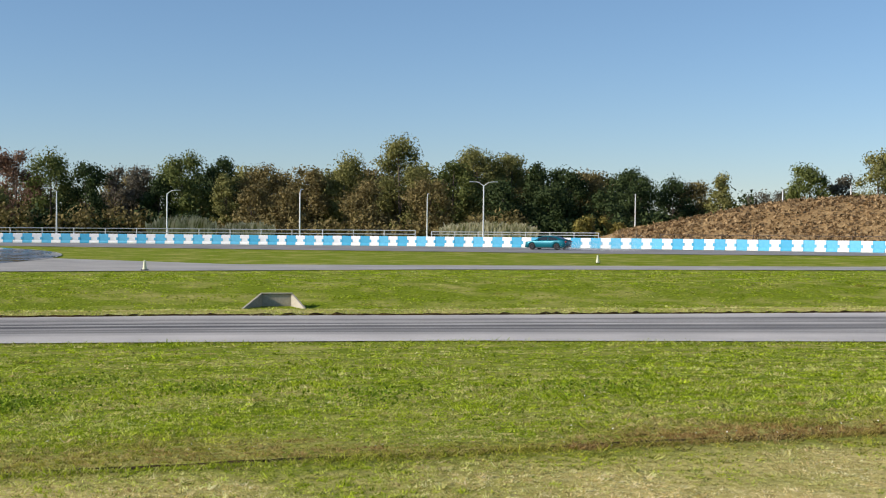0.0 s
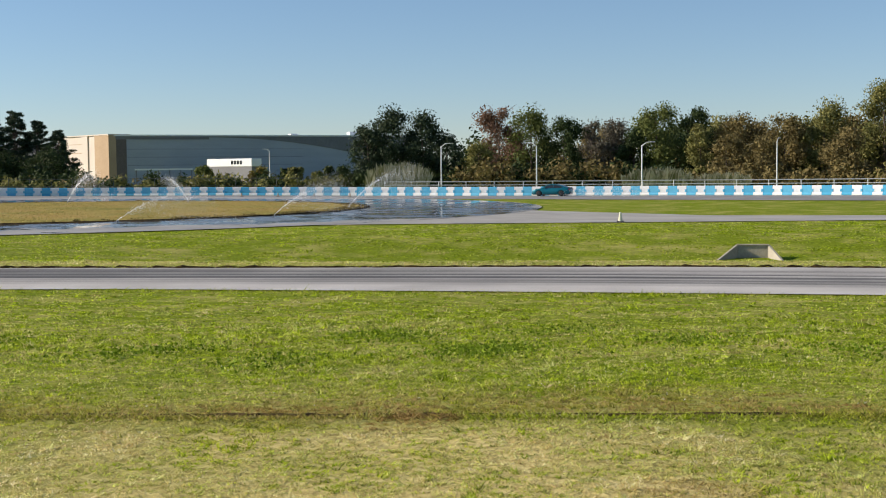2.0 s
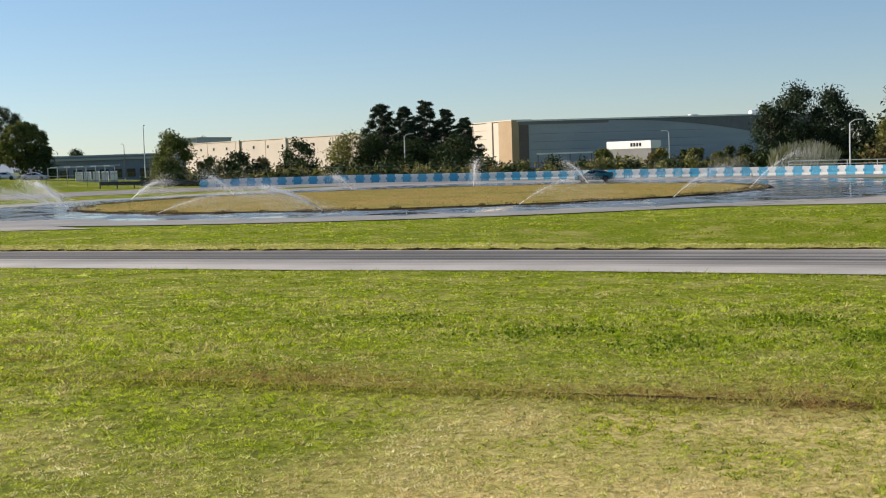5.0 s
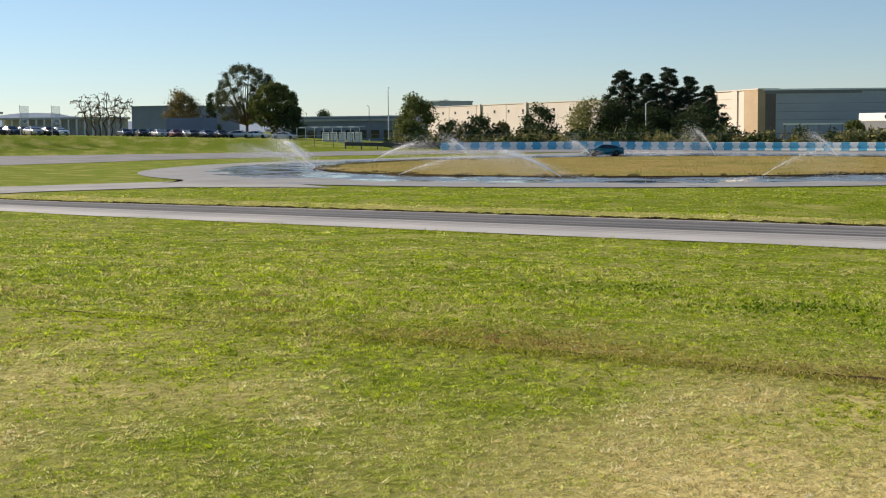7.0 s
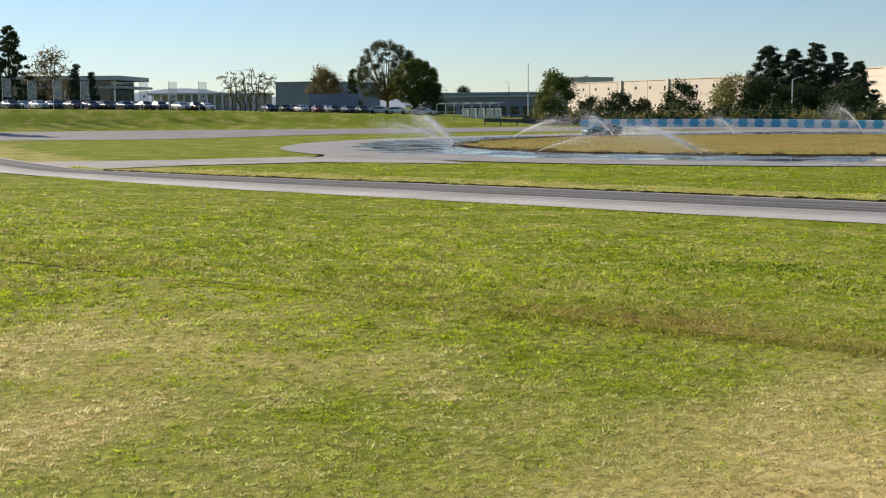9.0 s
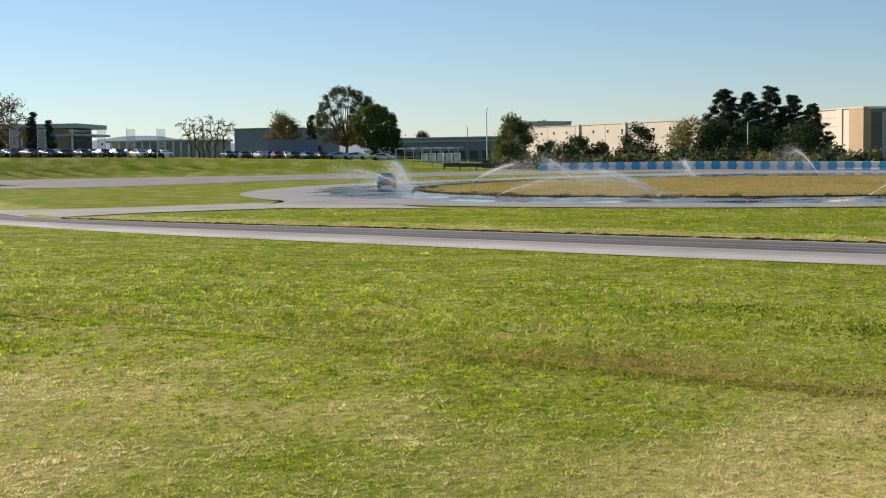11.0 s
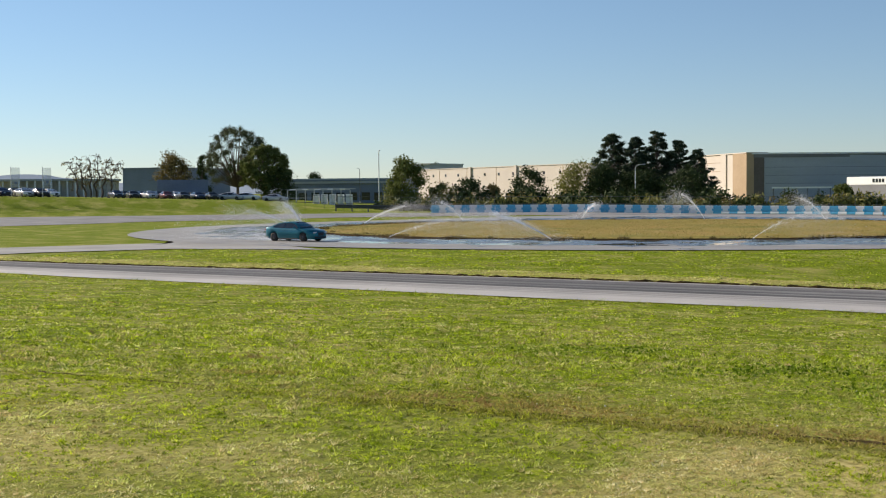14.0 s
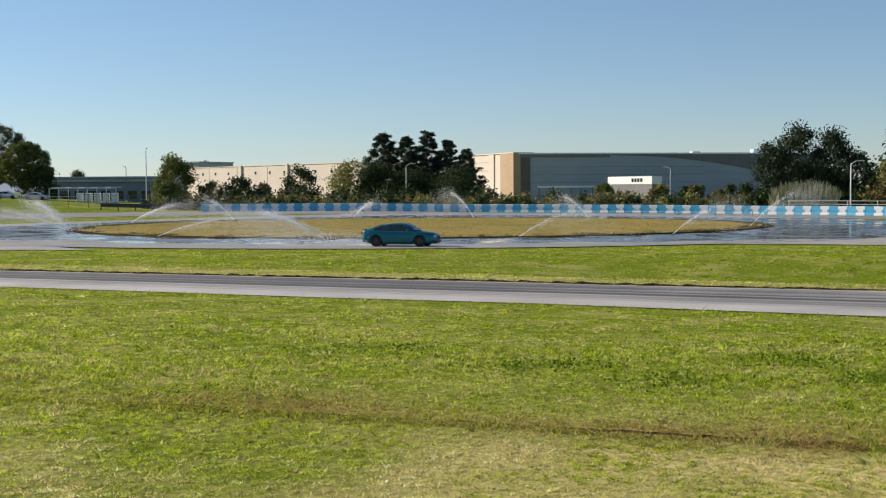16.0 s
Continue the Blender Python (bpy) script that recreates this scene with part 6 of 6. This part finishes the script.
def field(seed, n, x0, x1, y0, y1, height_m, width_m):
    rng = np.random.default_rng(seed)
    x, y, who = tufted(rng.uniform(x0, x1, n // 14), rng.uniform(y0, y1, n // 14), 0.22, 14, rng)
    v = y - np.interp(x, FAR_X, FAR_Y)
    ok = (v > 0.3) & (np.hypot(x - PAD[0], y - PAD[1]) > 49.3) & (y < np.interp(x, [-76, -44, -34, -18, 0, 32], [43, 68, 76, 82.6, 88.6, 93.5])) & (x > -73 - 0.1 * (y - 29))
    return blades(x[ok], y[ok], height_m, width_m, rng, who[ok], 0.5, "grass of the shallow ditch beyond the track")


field(21, 220000, -74, 30, 29, 94, 0.04, 0.055)



def crease_tufts():
    rng = np.random.default_rng(31)
    x = rng.uniform(-13, 9, 26000)
    y = crease_y(x) - np.abs(rng.normal(size=26000)) * 0.07
    blades(x, y, 0.03, 0.006, rng, None, 1.0, "longer grass fringe along the thin dark line")


crease_tufts()


def clover():
    """Rank darker clumps of clover on the slope and a scatter of pale flower heads."""
    rng = np.random.default_rng(61)
    xs, ys = [], []
    for az, d, n, r in ((-19.2, 17.0, 700, 0.55), (-18.0, 16.6, 600, 0.5), (-22.4, 19.5, 500, 0.6), (-33.4, 17.0, 700, 0.7), (-23.4, 20.8, 500, 0.6),
                        (-10.0, 19.0, 600, 0.7), (-16.0, 21.5, 500, 0.8), (-3.0, 17.5, 600, 0.7), (6.0, 19.0, 500, 0.8), (-41.0, 20.0, 500, 0.9), (-28.0, 15.0, 500, 0.6)):
        x, y = polar(az, d)
        xs.append(x + rng.normal(size=n) * r * 0.6)
        ys.append(y + rng.normal(size=n) * r * 1.4)
    x, y = np.concatenate(xs), np.concatenate(ys)
    n = len(x)
    c = np.stack([x, y, height(x, y) + 0.04 + 0.05 * rng.random(n)], 1)
    q = crown_quads(rng, c, np.full(n, 0.02), n, 0.022, 0.6)
    tagged(soup("clover", q, M["clover"]), "dark green clover clumps in the lawn", "clover", kind="stuff")
    m = 1500
    d, a = 8 + 24 * rng.random(m) ** 1.2, np.radians(rng.uniform(-75, 20, m))
    x, y = d * np.sin(a), d * np.cos(a)
    ok = (y < np.interp(x, NEAR_X, NEAR_Y) - 0.3) & (patch_noise(x, y, 0.8, 77) > 0.1)
    x, y = x[ok], y[ok]
    c = np.stack([x, y, height(x, y) + 0.05], 1)
    q = crown_quads(rng, c, np.full(len(x), 0.008), len(x), 0.008, 0.8)
    tagged(soup("flowers", q, M["flower"]), "scattered tiny pale flower heads in the lawn", "flowers", kind="stuff")


M["clover"] = leaves("clover", (0.08, 0.14, 0.004), (0.26, 0.36, 0.02), 1.0)
M["flower"] = leaves("flower", (0.62, 0.62, 0.50), (0.85, 0.85, 0.75), 0.5)
clover()


def island_grass():
    """Dry golden turf on the island, with rank dark tufts along its rim."""
    rng = np.random.default_rng(41)
    for n, lo, hi, hh, ww, mat, label in ((60000, 0.0, 32.3, 0.06, 0.045, "island_blade", "dry golden grass on the island"),
                                          (14000, 31.0, 32.9, 0.17, 0.06, "island_tuft", "rank brown-green tufts along the island's rim")):
        r = np.sqrt(rng.uniform(lo * lo, hi * hi, n))
        a = rng.uniform(0, 6.28, n)
        if lo:
            keep = patch_noise(a * 33, a * 0, 0.8, 6) + 0.6 * patch_noise(a * 33, a * 0, 4.0, 2) > 0.25
            r, a = r[keep], a[keep]
            n = len(a)
        x, y = PAD[0] + r * np.cos(a), PAD[1] + r * np.sin(a)
        z = 0.058 + 0.06 + 0.05 * (1 - (r / 32.6) ** 3)
        h = hh * rng.uniform(0.4, 1.3, n)
        b = np.stack([x, y, z - 0.03], 1)
        tip = b + np.stack([rng.normal(size=n) * h * 0.7, rng.normal(size=n) * h * 0.7, h + 0.03], 1)
        t = rng.uniform(0, 6.28, n)
        s = np.stack([np.cos(t), np.sin(t), t * 0], 1) * ww
        tagged(soup("grass", np.stack([b - s, b + s, tip], 1), M[mat]), label, "grass", kind="stuff")


M["island_blade"] = leaves("island_blade", (0.24, 0.21, 0.045), (0.60, 0.50, 0.18), 0.6)
M["island_tuft"] = leaves("island_tuft", (0.07, 0.06, 0.02), (0.26, 0.20, 0.07), 1.2)
island_grass()


# ---- motion ----
DRIVE = [
    (0.0, 4.57, 138), (0.5, -1.83, 147), (1.0, -7.55, 153), (1.5, -12.11, 158), (2.0, -15.7, 161), (2.5, -18.29, 163.5),
    (3.0, -20.69, 165), (3.5, -23.18, 166), (4.0, -25.86, 166), (4.5, -28.47, 166), (4.7, -29.5, 166), (5.4, -33.4, 167),
    (6.1, -37.0, 167), (6.8, -40.32, 166), (7.2, -41.87, 164.5), (7.5, -42.97, 163.5), (8.0, -44.29, 161.5), (8.5, -45.59, 159),
    (9.0, -47.23, 157), (9.4, -48.61, 155), (9.7, -49.78, 153), (10.4, -52.6, 145.5), (11.1, -55.1, 133), (11.8, -56.52, 119),
    (12.0, -56.81, 117), (12.3, -56.97, 114.2), (12.7, -57.04, 111), (13.0, -56.79, 108), (13.4, -55.96, 104), (13.7, -55.14, 101),
    (14.0, -54.03, 98), (14.3, -52.56, 95), (14.6, -50.85, 92.2), (15.0, -48.07, 89), (15.4, -44.84, 86.2), (15.7, -42.25, 84.2), (16.0, -39.55, 82.5)]


def motions():
    ts = np.array([r[0] for r in DRIVE])
    az, d = np.radians([r[1] for r in DRIVE]), np.array([r[2] for r in DRIVE])
    x, y = d * np.sin(az), d * np.cos(az)
    # heading from the smoothed path, with the tail a little out on the wet ring
    fine = np.arange(0, 16.001, 0.05)
    fx, fy = np.interp(fine, ts, x), np.interp(fine, ts, y)
    ker = np.hanning(17) / np.hanning(17).sum()
    px, py = np.pad(fx, 8, mode="reflect", reflect_type="odd"), np.pad(fy, 8, mode="reflect", reflect_type="odd")
    sx, sy = np.convolve(px, ker, "valid"), np.convolve(py, ker, "valid")
    head = np.unwrap(np.arctan2(np.gradient(sy), np.gradient(sx)))
    rows = []
    for t, a, b in zip(ts, x, y):
        h = float(np.interp(t, fine, head)) + radians(float(np.interp(t, [0, 7, 9, 10.5, 11.8, 12.5, 13.2, 14, 16], [0, 0, 4, 12, 28, 30, 20, 12, 5])))
        rows.append((float(t), pose(a, b, max(ground_z(a, b), 0.0) + 0.062, 0, 0, math.degrees(h))))
    walk(racer, rows)
    speed = np.hypot(np.gradient(sx, fine), np.gradient(sy, fine))
    for wheel in racer_wheels:
        at = wheel.matrix_basis.translation.copy()
        turned, spin = 0.0, []
        for k in range(0, 481, 1):
            t = k / FPS
            spin.append((t, pose(at.x, at.y, at.z, 0, turned, 0)))
            turned += min(80.0, math.degrees(float(np.interp(t, fine, speed)) / FPS / 0.345))
        walk(wheel, spin)
    for k, (root, az0, swing) in enumerate(SPR):
        loc = root.matrix_basis.translation.copy()
        keys = []
        for i in range(9):
            t = 2.0 * i
            base = float(np.interp(t, [s[0] for s in swing], [s[1] for s in swing])) if swing else az0
            keys.append((t, pose(loc.x, loc.y, loc.z, 0, 0, 90 - base + 2.5 * math.sin(t * 1.3 + k))))
        walk(root, keys)


motions()
